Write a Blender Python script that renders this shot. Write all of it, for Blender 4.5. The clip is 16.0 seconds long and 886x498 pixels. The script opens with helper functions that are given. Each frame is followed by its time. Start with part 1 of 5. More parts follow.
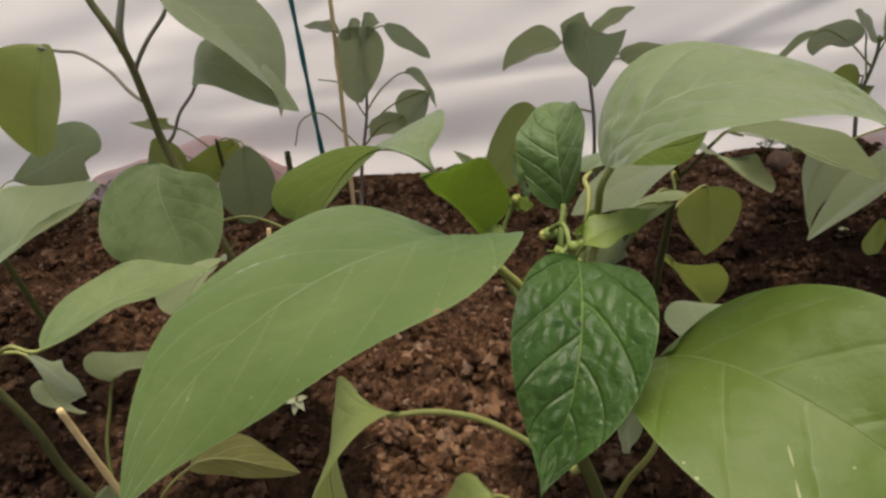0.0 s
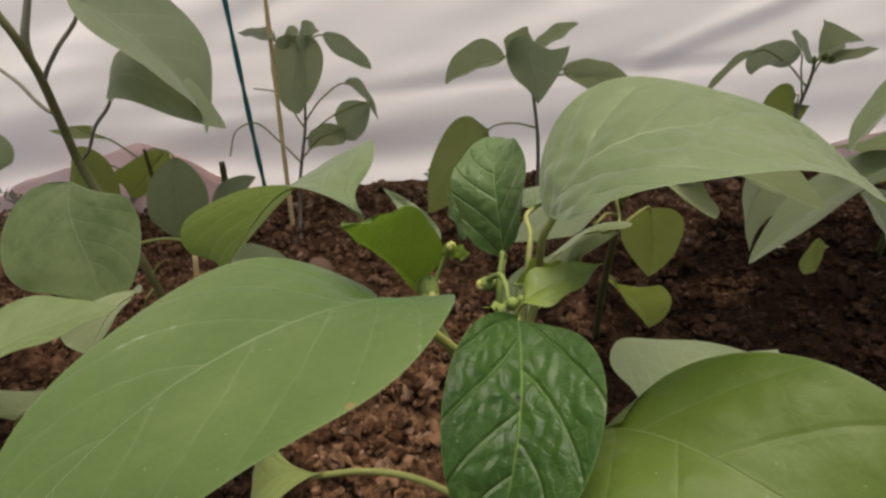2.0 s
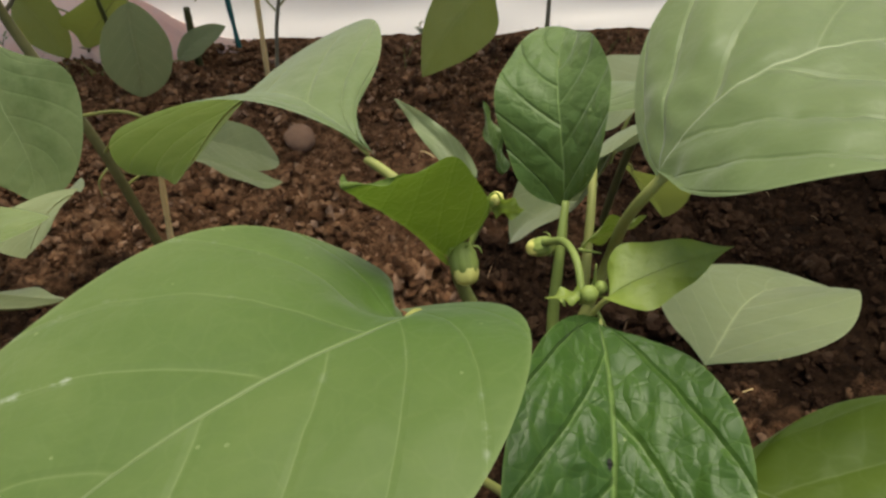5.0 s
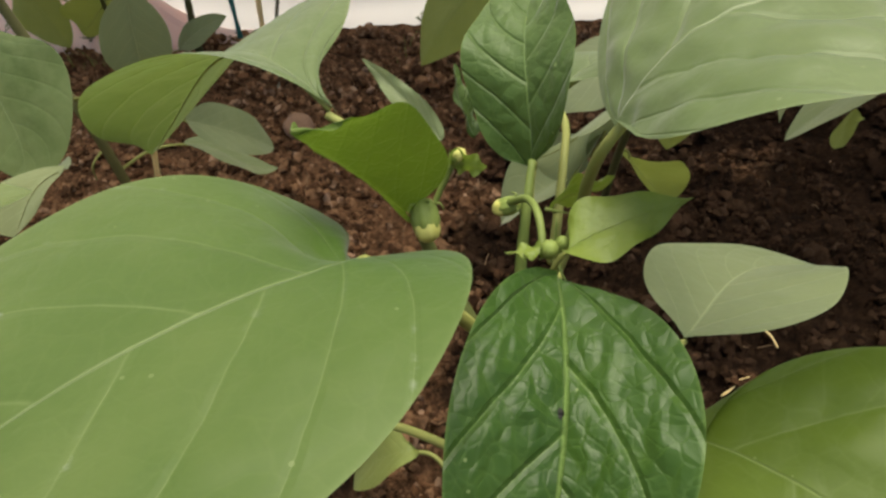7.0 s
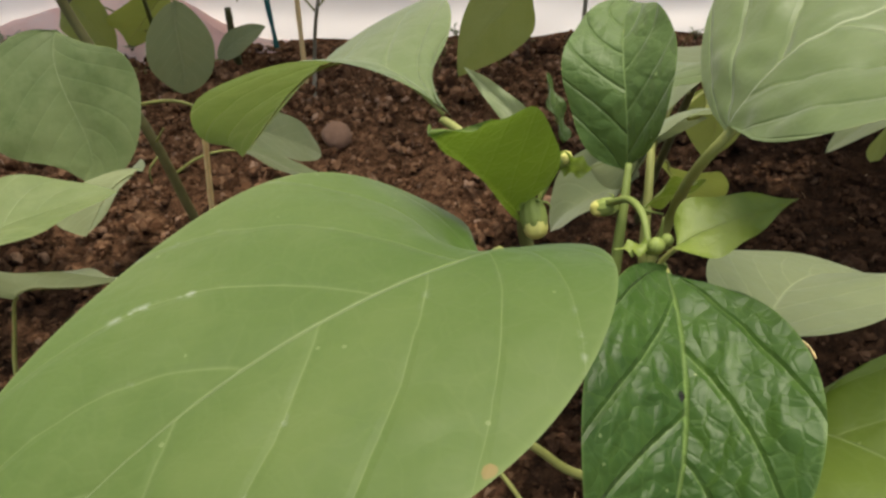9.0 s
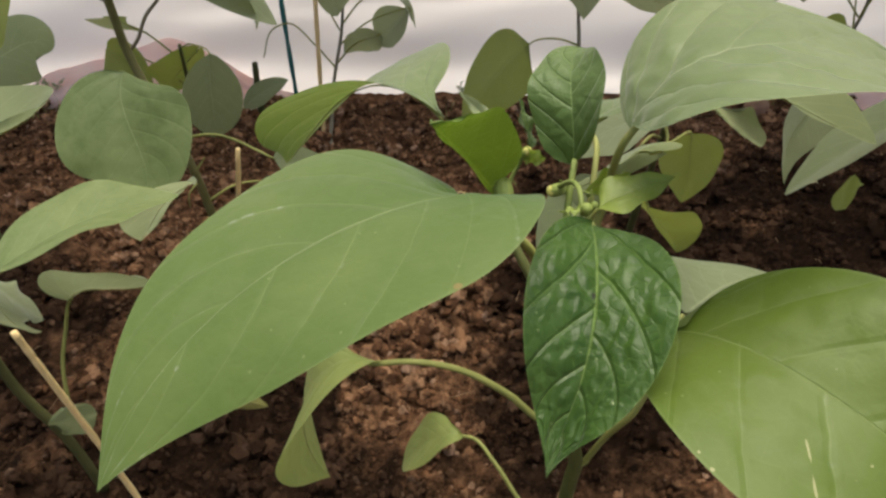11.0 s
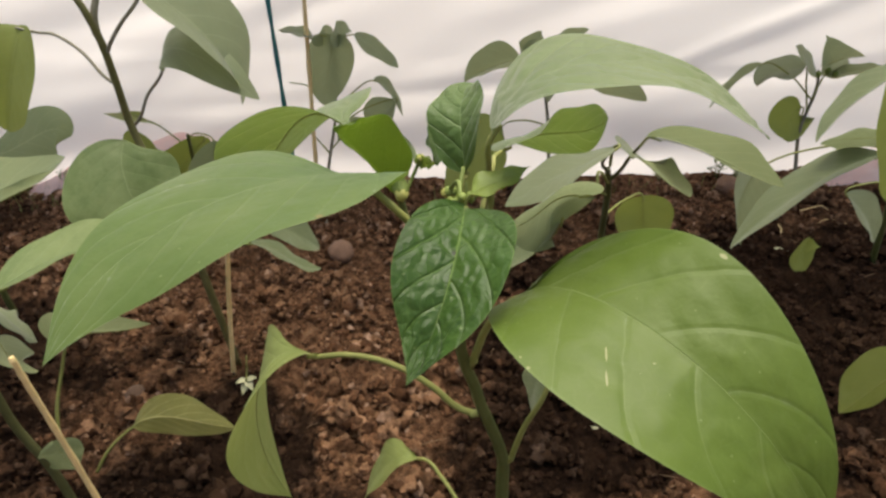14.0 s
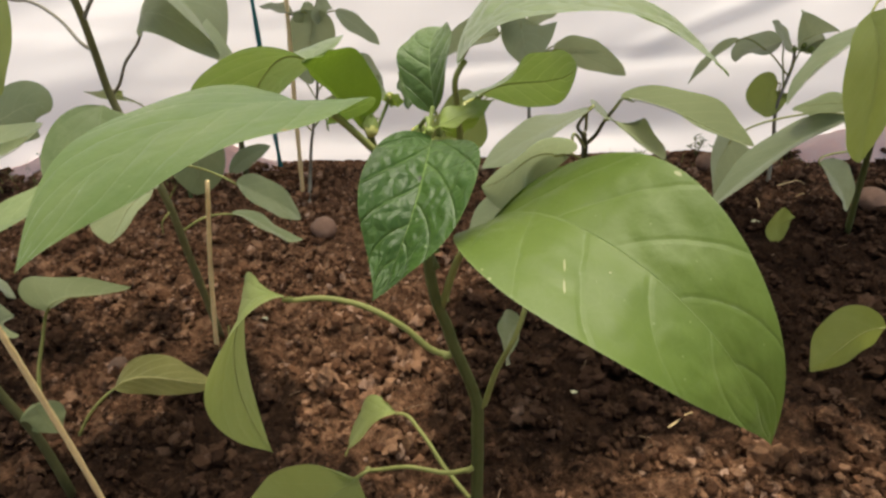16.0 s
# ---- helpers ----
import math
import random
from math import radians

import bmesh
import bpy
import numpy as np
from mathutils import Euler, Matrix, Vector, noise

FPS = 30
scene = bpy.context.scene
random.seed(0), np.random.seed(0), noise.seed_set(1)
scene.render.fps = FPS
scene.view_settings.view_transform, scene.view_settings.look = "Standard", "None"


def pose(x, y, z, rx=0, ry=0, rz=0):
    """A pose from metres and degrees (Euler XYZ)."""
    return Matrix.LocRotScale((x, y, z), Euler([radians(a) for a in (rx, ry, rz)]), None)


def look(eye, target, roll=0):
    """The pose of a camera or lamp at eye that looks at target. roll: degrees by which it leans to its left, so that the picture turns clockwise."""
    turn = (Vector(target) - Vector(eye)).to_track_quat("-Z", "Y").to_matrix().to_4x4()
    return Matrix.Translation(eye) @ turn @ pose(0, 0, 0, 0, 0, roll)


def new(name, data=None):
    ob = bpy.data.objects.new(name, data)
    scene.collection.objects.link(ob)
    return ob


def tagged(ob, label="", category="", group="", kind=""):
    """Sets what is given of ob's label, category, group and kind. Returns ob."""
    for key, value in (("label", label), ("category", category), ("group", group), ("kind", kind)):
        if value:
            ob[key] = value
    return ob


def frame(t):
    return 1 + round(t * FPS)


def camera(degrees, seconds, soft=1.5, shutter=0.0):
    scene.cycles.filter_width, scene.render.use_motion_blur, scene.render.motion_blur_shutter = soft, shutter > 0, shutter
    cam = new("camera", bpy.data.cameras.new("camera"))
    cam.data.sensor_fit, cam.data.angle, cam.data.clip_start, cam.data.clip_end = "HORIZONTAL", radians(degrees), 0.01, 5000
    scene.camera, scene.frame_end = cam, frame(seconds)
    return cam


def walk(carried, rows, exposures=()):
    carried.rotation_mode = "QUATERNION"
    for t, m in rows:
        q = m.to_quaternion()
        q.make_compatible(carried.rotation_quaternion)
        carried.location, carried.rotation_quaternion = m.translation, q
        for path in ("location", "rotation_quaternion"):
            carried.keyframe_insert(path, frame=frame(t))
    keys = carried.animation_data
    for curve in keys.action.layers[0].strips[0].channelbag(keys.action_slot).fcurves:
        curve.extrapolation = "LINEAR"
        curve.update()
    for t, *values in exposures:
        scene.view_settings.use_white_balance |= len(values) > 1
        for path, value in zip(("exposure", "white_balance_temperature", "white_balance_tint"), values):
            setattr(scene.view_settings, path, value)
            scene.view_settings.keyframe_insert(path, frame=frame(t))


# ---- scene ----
cam = camera(64.3, 16.0, soft=2.6)
PATH = [
    (0, (0.1318, 0.0929, 0.6483), (-0.0335, 1.6983, -0.5330), -6.82),
    (0.5, (0.1357, 0.0941, 0.6466), (-0.0090, 1.7068, -0.5274), -5.83),
    (1, (0.1338, 0.1014, 0.6498), (0.0038, 1.7091, -0.5327), -5.70),
    (1.5, (0.1351, 0.1205, 0.6418), (0.0808, 1.7332, -0.5399), -3.49),
    (2, (0.1381, 0.1291, 0.6449), (0.1261, 1.7425, -0.5369), -3.49),
    (2.5, (0.1331, 0.1268, 0.6420), (0.1134, 1.7380, -0.5428), -3.41),
    (3, (0.1132, 0.1395, 0.6420), (0.0473, 1.6459, -0.6720), -3.26),
    (3.5, (0.1166, 0.1800, 0.6310), (0.1109, 1.5970, -0.7804), -1.03),
    (3.7, (0.1156, 0.1900, 0.6298), (0.1379, 1.5441, -0.8419), -0.53),
    (5.8, (0.1277, 0.2192, 0.6092), (0.1400, 1.5471, -0.8864), -1.57),
    (6, (0.1287, 0.2163, 0.6152), (0.1202, 1.5585, -0.8675), -1.98),
    (6.5, (0.1310, 0.2125, 0.6132), (0.1153, 1.5555, -0.8687), -1.98),
    (7, (0.1342, 0.2106, 0.6062), (0.1369, 1.5339, -0.8934), -1.57),
    (7.5, (0.1370, 0.2143, 0.6074), (0.1392, 1.5350, -0.8945), -2.46),
    (8, (0.1269, 0.2131, 0.6099), (0.1093, 1.5462, -0.8809), -2.86),
    (8.5, (0.1165, 0.2053, 0.6121), (0.0601, 1.5385, -0.8776), -3.14),
    (9, (0.1081, 0.1995, 0.6133), (0.0674, 1.5455, -0.8655), -2.16),
    (9.2, (0.1031, 0.1956, 0.6173), (0.0485, 1.5414, -0.8610), -2.38),
    (11.3, (0.1192, 0.0993, 0.6613), (0.0664, 1.6005, -0.6592), -0.92),
    (11.5, (0.1272, 0.0884, 0.6694), (0.0636, 1.6185, -0.6170), -1.72),
    (12, (0.1448, 0.0711, 0.6656), (0.0828, 1.6888, -0.5088), -1.90),
    (12.5, (0.1494, 0.0661, 0.6528), (0.0795, 1.6840, -0.5209), -1.42),
    (13, (0.1555, 0.0582, 0.6446), (0.0819, 1.6821, -0.5205), -1.43),
    (13.5, (0.1638, 0.0454, 0.6404), (0.0901, 1.6866, -0.5001), -1.43),
    (14, (0.1685, 0.0350, 0.6441), (0.0673, 1.6815, -0.4868), -2.62),
    (14.5, (0.1749, 0.0294, 0.6347), (0.0949, 1.6583, -0.5229), -3.44),
    (15, (0.1789, 0.0176, 0.6311), (0.0720, 1.6328, -0.5435), -4.27),
    (15.5, (0.1803, 0.0149, 0.6245), (0.0841, 1.6195, -0.5654), -3.92),
    (16, (0.1778, 0.0113, 0.6243), (0.1105, 1.6474, -0.5240), -2.41),
]
walk(cam, [(t, look(eye, target, roll)) for t, eye, target, roll in PATH],
     exposures=[(0, 0.96, 6900, 9), (1, 0.98, 6950, 9), (2, 0.88, 6900, 9), (3.5, 0.98, 6850, 7), (6, 1.17, 7100, 1), (7.5, 1.22, 7150, 3), (9, 1.28, 7000, 6), (12, 1.22, 6950, 7), (16, 1.42, 6950, 8)])


# ---- light ----
world = bpy.data.worlds.new("overcast_sky")
scene.world = world
world.use_nodes = True
wn = world.node_tree.nodes
sky = wn.new("ShaderNodeTexSky")
sky.sky_type = "NISHITA"
sky.sun_disc = False
sky.sun_elevation = radians(75)
sky.sun_rotation = radians(22)
sky.air_density, sky.dust_density = 1.0, 4.0
world.node_tree.links.new(sky.outputs[0], wn["Background"].inputs[0])
wn["Background"].inputs[1].default_value = 0.10

sun = new("sun", bpy.data.lights.new("sun", "SUN"))
sun.data.energy, sun.data.angle, sun.data.color = 2.2, radians(50), (1.0, 0.955, 0.89)
sun.matrix_world = look((0.30, 0.95, 3.0), (0, 0.2, 0))


# ---- materials ----
class Nodes:
    """Short hand for a node material."""

    def __init__(self, name):
        self.mat = bpy.data.materials.new(name)
        self.mat.use_nodes = True
        self.tree = self.mat.node_tree
        self.bsdf = self.tree.nodes["Principled BSDF"]
        self.out = self.tree.nodes["Material Output"]

    def node(self, kind, **values):
        n = self.tree.nodes.new("ShaderNode" + kind)
        for key, value in values.items():
            setattr(n, key, value)
        return n

    def link(self, a, b):
        self.tree.links.new(a, b)

    def put(self, socket, value):
        if hasattr(value, "is_linked"):
            self.link(value, socket)
        else:
            socket.default_value = value

    def math(self, op, a, b=0.0, c=0.0):
        n = self.node("Math", operation=op)
        for i, v in enumerate((a, b, c)):
            self.put(n.inputs[i], v)
        return n.outputs[0]

    def ramp(self, fac, *stops):
        n = self.node("ValToRGB")
        e = n.color_ramp.elements
        while len(e) < len(stops):
            e.new(0.5)
        for el, (pos, col) in zip(e, stops):
            el.position, el.color = pos, (*col, 1) if len(col) == 3 else col
        self.put(n.inputs[0], fac)
        return n.outputs[0]

    def mix(self, fac, a, b, blend="MIX"):
        n = self.node("Mix", data_type="RGBA", blend_type=blend)
        self.put(n.inputs[0], fac)
        for sock, v in ((n.inputs[6], a), (n.inputs[7], b)):
            self.put(sock, (*v, 1) if isinstance(v, tuple) and len(v) == 3 else v)
        return n.outputs[2]

    def noise(self, scale, detail=4.0, rough=0.55, vector=None, kind="Noise"):
        n = self.node("Tex" + kind)
        n.inputs["Scale"].default_value = scale
        if kind == "Noise":
            n.inputs["Detail"].default_value, n.inputs["Roughness"].default_value = detail, rough
        self.link(vector or self.coords(), n.inputs["Vector"])
        return n.outputs[0]

    def coords(self):
        return self.node("TexCoord").outputs["Object"]

    def bump(self, height, strength, distance):
        n = self.node("Bump")
        n.inputs["Strength"].default_value, n.inputs["Distance"].default_value = strength, distance
        self.link(height, n.inputs["Height"])
        self.link(n.outputs[0], self.bsdf.inputs["Normal"])
        return n.outputs[0]

    def set(self, **values):
        for key, v in values.items():
            self.put(self.bsdf.inputs[key.replace("_", " ")], (*v, 1) if isinstance(v, tuple) and len(v) == 3 else v)
        return self.mat


def leaf_material(name, dark, light, vein, rough=0.42, spec=0.5, through_light=0.35, glow=(0.20, 0.30, 0.03), veins=6, relief=0.5, spots=0.0, scratch=0.0, cell=0.03, net_scale=210, line_mix=0.6, mid_width=0.017, sheen=0.05, mottle=0.35, patch_scale=75, groove_depth=0.3, net_mix=0.05, sweep=0.36, dusty=0.35, pillow=0.25, bold=1.0, marks=()):
    """A leaf: uv.x runs along the midrib, uv.y across it from 0 to 1 with the midrib at 0.5. marks: s, v, radii, slant and colour of scars."""
    m = Nodes(name)
    uv = m.node("UVMap").outputs[0]
    sep = m.node("SeparateXYZ")
    m.link(uv, sep.inputs[0])
    s = sep.outputs[0]
    v = m.math("SUBTRACT", sep.outputs[1], 0.5)
    a = m.math("MULTIPLY", m.math("ABSOLUTE", v), 2.0)
    side = m.math("MULTIPLY", m.math("SIGN", v), 0.23)
    wob = m.math("MULTIPLY", m.math("SUBTRACT", m.noise(30, 3, 0.6), 0.5), 0.18)
    bend = m.math("MULTIPLY", m.math("POWER", a, 1.15), sweep)
    phase = m.math("ADD", m.math("ADD", m.math("MULTIPLY", m.math("SUBTRACT", s, bend), float(veins)), side), wob)
    tri = m.math("ABSOLUTE", m.math("SUBTRACT", m.math("FRACT", phase), 0.5))
    width = m.math("MULTIPLY_ADD", a, -0.020 * bold, 0.030 * bold)
    second = m.math("MAXIMUM", m.math("SUBTRACT", 1.0, m.math("DIVIDE", tri, width)), 0.0)
    groove = m.math("MAXIMUM", m.math("SUBTRACT", 1.0, m.math("MULTIPLY", tri, 12.0)), 0.0)
    midw = m.math("MULTIPLY_ADD", s, -0.8 * mid_width, mid_width)
    mid = m.math("MAXIMUM", m.math("SUBTRACT", 1.0, m.math("DIVIDE", a, midw)), 0.0)
    rim = m.math("MULTIPLY", m.math("MAXIMUM", m.math("SUBTRACT", a, 0.97), 0.0), 22.0)
    line = m.math("MINIMUM", m.math("ADD", m.math("MULTIPLY", second, 0.65), m.math("MULTIPLY", mid, 1.7)), 1.0)
    fine = m.noise(230, 4, 0.65)
    blotch = m.noise(26, 3, 0.55)
    patch = m.noise(patch_scale, 4, 0.6)
    net = m.node("TexVoronoi", feature="DISTANCE_TO_EDGE")
    net.inputs["Scale"].default_value = net_scale
    m.link(m.coords(), net.inputs["Vector"])
    cells = m.math("MINIMUM", m.math("MULTIPLY", net.outputs[0], 8.0), 1.0)
    # cross veins between the side veins, with the blade swelling between them
    cross = m.node("TexVoronoi", feature="DISTANCE_TO_EDGE")
    cross.inputs["Scale"].default_value = 0.42 * net_scale
    drift = m.node("VectorMath", operation="MULTIPLY_ADD")
    sway = m.node("TexNoise")
    sway.inputs["Scale"].default_value = 60.0
    m.link(m.coords(), sway.inputs["Vector"])
    m.link(sway.outputs["Color"], drift.inputs[0])
    drift.inputs[1].default_value = (0.012, 0.012, 0.012)
    m.link(m.coords(), drift.inputs[2])
    m.link(drift.outputs[0], cross.inputs["Vector"])
    swell = m.math("POWER", m.math("MINIMUM", m.math("MULTIPLY", cross.outputs[0], 1.8), 1.0), 1.0)
    thread = m.math("MAXIMUM", m.math("SUBTRACT", 1.0, m.math("MULTIPLY", cross.outputs[0], 26.0)), 0.0)
    col = m.mix(m.ramp(blotch, (0.3, (0, 0, 0)), (0.7, (1, 1, 1))), dark, light)
    col = m.mix(m.math("MULTIPLY", m.ramp(patch, (0.42, (0, 0, 0)), (0.60, (1, 1, 1))), mottle), col, light)
    col = m.mix(m.math("MULTIPLY", m.math("SUBTRACT", 1.0, cells), net_mix), col, vein)
    col = m.mix(m.math("MULTIPLY", thread, 0.10), col, vein)
    bloom = tuple(0.45 * c + 0.58 * g for c, g in zip(light, (0.184, 0.218, 0.076)))
    away = m.math("MINIMUM", m.math("MAXIMUM", m.math("MULTIPLY_ADD", s, 2.2, -0.16), 0.0), 1.0)
    dust = m.math("MULTIPLY", m.ramp(m.noise(16, 5, 0.68), (0.40, (0.45, 0.45, 0.45)), (0.62, (1, 1, 1))), m.math("MULTIPLY", away, dusty))
    col = m.mix(dust, col, bloom)
    col = m.mix(m.math("MULTIPLY", fine, 0.22), col, dark)
    col = m.mix(m.math("MULTIPLY", line, line_mix), col, vein)
    col = m.mix(m.math("MULTIPLY", rim, 0.5), col, vein)
    if scratch:
        near = m.math("MAXIMUM", m.math("SUBTRACT", 1.0, m.math("MULTIPLY", tri, 15.0)), 0.0)
        near = m.math("MULTIPLY", near, m.ramp(m.noise(150, 4, 0.7), (0.55, (0, 0, 0)), (0.66, (1, 1, 1))))
        near = m.math("MULTIPLY", near, m.ramp(m.noise(32, 2, 0.5), (0.47, (0, 0, 0)), (0.58, (1, 1, 1))))
        col = m.mix(m.math("MULTIPLY", m.math("MULTIPLY", near, away), scratch), col, (0.36, 0.40, 0.31))
    if spots:
        pin = m.node("TexVoronoi")
        pin.inputs["Scale"].default_value = 210
        m.link(m.coords(), pin.inputs["Vector"])
        pick = m.node("SeparateColor")
        m.link(pin.outputs["Color"], pick.inputs[0])
        dot = m.math("MULTIPLY", m.math("LESS_THAN", pin.outputs["Distance"], 0.10), m.math("GREATER_THAN", pick.outputs[0], 0.82))
        col = m.mix(m.math("MULTIPLY", dot, spots), col, (0.30, 0.36, 0.16))
    for ms, mv, rs, rv, slant, colour in marks:
        wide = m.math("ADD", m.math("DIVIDE", m.math("SUBTRACT", sep.outputs[1], mv), rv), m.math("MULTIPLY", m.math("SUBTRACT", fine, 0.5), 2.2))
        far = m.math("ADD", m.math("DIVIDE", m.math("SUBTRACT", s, m.math("MULTIPLY_ADD", sep.outputs[1], slant, ms - slant * mv)), rs), m.math("MULTIPLY", m.math("SUBTRACT", patch, 0.5), 1.6))
        d = m.math("ADD", m.math("MULTIPLY", wide, wide), m.math("MULTIPLY", far, far))
        col = m.mix(m.ramp(d, (0.6, (1, 1, 1)), (1.0, (0, 0, 0))), col, colour)
    height = m.math("ADD", m.math("MULTIPLY", cells, cell), m.math("MULTIPLY", groove, -groove_depth))
    height = m.math("ADD", height, m.math("MULTIPLY", mid, -0.5))
    height = m.math("ADD", height, m.math("MULTIPLY", patch, 0.55))
    height = m.math("ADD", height, m.math("MULTIPLY", fine, 0.10))
    height = m.math("ADD", height, m.math("MULTIPLY", swell, pillow))
    m.bump(height, relief, 0.0012)
    m.set(Base_Color=col, Roughness=m.math("MULTIPLY_ADD", fine, 0.2, rough - 0.1), Specular_IOR_Level=spec, Sheen_Weight=sheen, Sheen_Roughness=0.45)
    tr = m.node("BsdfTranslucent")
    m.link(m.mix(0.72, col, (*glow, 1)), tr.inputs[0])
    mx = m.node("MixShader")
    mx.inputs[0].default_value = through_light
    m.link(m.bsdf.outputs[0], mx.inputs[1])
    m.link(tr.outputs[0], mx.inputs[2])
    m.link(mx.outputs[0], m.out.inputs[0])
    return m.mat


CREAM, BROWN, BLACK = (0.30, 0.31, 0.14), (0.20, 0.15, 0.05), (0.008, 0.007, 0.006)
MATT = dict(dark=(0.066, 0.112, 0.017), light=(0.092, 0.146, 0.028), vein=(0.18, 0.235, 0.085), line_mix=0.62, rough=0.45, through_light=0.32, glow=(0.15, 0.23, 0.03), spots=0.35)
LEAF = leaf_material("pepper_leaf", scratch=0.15, spec=0.50, sheen=0.29, groove_depth=0.6, **{**MATT, "dark": (0.080, 0.124, 0.030), "light": (0.110, 0.158, 0.050), "vein": (0.22, 0.27, 0.12), "line_mix": 0.8, "dusty": 0.8})
LEAF_WORN = leaf_material("pepper_leaf_scratched", scratch=0.75, spec=0.26, sheen=0.23, marks=((0.453, 0.012, 0.010, 0.014, 0.0, BROWN),), **{**MATT, "dark": (0.040, 0.088, 0.008), "light": (0.058, 0.112, 0.016), "rough": 0.50, "dusty": 0.80})
LEAF_SCARRED = leaf_material("pepper_leaf_scarred", scratch=0.15, spec=0.26, sheen=0.08, sweep=0.20, groove_depth=0.42, marks=((0.414, 0.720, 0.0030, 0.028, 0.47, CREAM), (0.455, 0.812, 0.0032, 0.034, 0.47, CREAM), (0.436, 0.022, 0.009, 0.014, 0.0, CREAM), (0.490, 0.625, 0.0025, 0.006, 0.0, CREAM), (0.310, 0.980, 0.003, 0.006, 0.0, CREAM), (0.340, 0.988, 0.004, 0.007, 0.0, CREAM)), **{**MATT, "dark": (0.062, 0.106, 0.008), "light": (0.090, 0.138, 0.016), "dusty": 0.22})
GLOSSY = dict(veins=5, mid_width=0.036, dark=(0.016, 0.044, 0.006), light=(0.037, 0.080, 0.013), vein=(0.16, 0.24, 0.07), spec=0.21, through_light=0.12, spots=0.35, cell=0.08, net_scale=260, net_mix=0.06, line_mix=0.62, groove_depth=0.55, pillow=0.75, sweep=0.30, sheen=0.05, dusty=0.06)
LEAF_DARK = leaf_material("pepper_leaf_dark", rough=0.46, relief=0.65, **{**GLOSSY, "dark": (0.034, 0.070, 0.014), "light": (0.058, 0.102, 0.024), "sheen": 0.12, "dusty": 0.25})
LEAF_GLOSSY = leaf_material("pepper_leaf_glossy", rough=0.37, relief=0.85, marks=((0.225, 0.525, 0.012, 0.017, 0.0, BLACK),), **GLOSSY)
LEAF_YOUNG = leaf_material("pepper_leaf_young", (0.070, 0.120, 0.010), (0.100, 0.158, 0.018), (0.17, 0.24, 0.05), rough=0.46, spec=0.4, through_light=0.26, relief=0.45, cell=0.2, net_scale=260, glow=(0.18, 0.29, 0.02), line_mix=0.3, sheen=0.05)
LEAF_BRIGHT = leaf_material("pepper_leaf_shoot", (0.130, 0.190, 0.020), (0.200, 0.260, 0.042), (0.22, 0.30, 0.07), rough=0.46, spec=0.45, through_light=0.30, relief=1.0, patch_scale=240, groove_depth=0.03, cell=0.0, net_scale=300, glow=(0.24, 0.36, 0.04), line_mix=0.25, mottle=0.6, sheen=0.05)
# leaf green paled and greyed: the haze over back leaves is put into the colour
LEAF_HAZY = leaf_material("pepper_leaf_hazy", (0.165, 0.205, 0.105), (0.220, 0.262, 0.142), (0.31, 0.35, 0.21), rough=0.48, spec=0.55, through_light=0.50, glow=(0.40, 0.46, 0.24), mottle=0.65, patch_scale=45, line_mix=0.85, bold=2.0, mid_width=0.035, sheen=0.32)
LEAF_MOTTLED = leaf_material("pepper_leaf_mottled", (0.062, 0.102, 0.026), (0.140, 0.180, 0.068), (0.20, 0.25, 0.11), rough=0.5, spec=0.3, through_light=0.24, glow=(0.17, 0.23, 0.05), mottle=0.75, sheen=0.0)
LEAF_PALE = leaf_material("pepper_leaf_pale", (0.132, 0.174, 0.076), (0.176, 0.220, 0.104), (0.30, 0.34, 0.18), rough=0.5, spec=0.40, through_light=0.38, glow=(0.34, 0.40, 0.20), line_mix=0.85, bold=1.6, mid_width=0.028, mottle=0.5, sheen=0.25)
LEAF_VEINED = leaf_material("pepper_leaf_veined", (0.150, 0.146, 0.036), (0.186, 0.180, 0.050), (0.50, 0.48, 0.19), rough=0.5, spec=0.25, through_light=0.38, veins=5, dusty=0.1, glow=(0.34, 0.34, 0.09), line_mix=0.95, mid_width=0.07, bold=2.4, sweep=0.5, sheen=0.12)
LEAF_LIGHT = leaf_material("pepper_leaf_light", (0.225, 0.285, 0.070), (0.290, 0.345, 0.100), (0.38, 0.42, 0.18), rough=0.5, spec=0.45, through_light=0.42, glow=(0.30, 0.34, 0.08), spots=0.5)
LEAF_OLD = leaf_material("pepper_leaf_yellowing", (0.158, 0.196, 0.040), (0.208, 0.246, 0.062), (0.29, 0.31, 0.12), rough=0.5, spec=0.45, through_light=0.45, glow=(0.35, 0.42, 0.08))


def stalk_material(name, low, high, scale=90):
    m = Nodes(name)
    c = m.mix(m.noise(scale, 3), low, high)
    m.bump(m.noise(350, 2), 0.25, 0.0006)
    return m.set(Base_Color=c, Roughness=0.55, Specular_IOR_Level=0.25)


STEM = stalk_material("stem_green", (0.060, 0.074, 0.020), (0.120, 0.132, 0.042))
# dark back stems, lightened in colour to stand in for haze
STEM_HAZY = stalk_material("stem_hazy", (0.150, 0.138, 0.098), (0.260, 0.240, 0.170))
STEM_TALL = stalk_material("stem_tall", (0.100, 0.098, 0.034), (0.180, 0.168, 0.070))
STEM_BROWN = stalk_material("stem_brown", (0.044, 0.048, 0.016), (0.092, 0.094, 0.036))
PETIOLE = stalk_material("petiole_green", (0.175, 0.192, 0.048), (0.255, 0.262, 0.084))
PEDICEL = stalk_material("pedicel_green", (0.105, 0.150, 0.032), (0.175, 0.215, 0.060))
BUD = stalk_material("bud_green", (0.120, 0.172, 0.028), (0.215, 0.260, 0.075), 200)
PETAL = stalk_material("petal_cream", (0.36, 0.36, 0.08), (0.50, 0.48, 0.17), 200)
TWINE = stalk_material("teal_twine", (0.014, 0.110, 0.105), (0.040, 0.190, 0.175), 400)
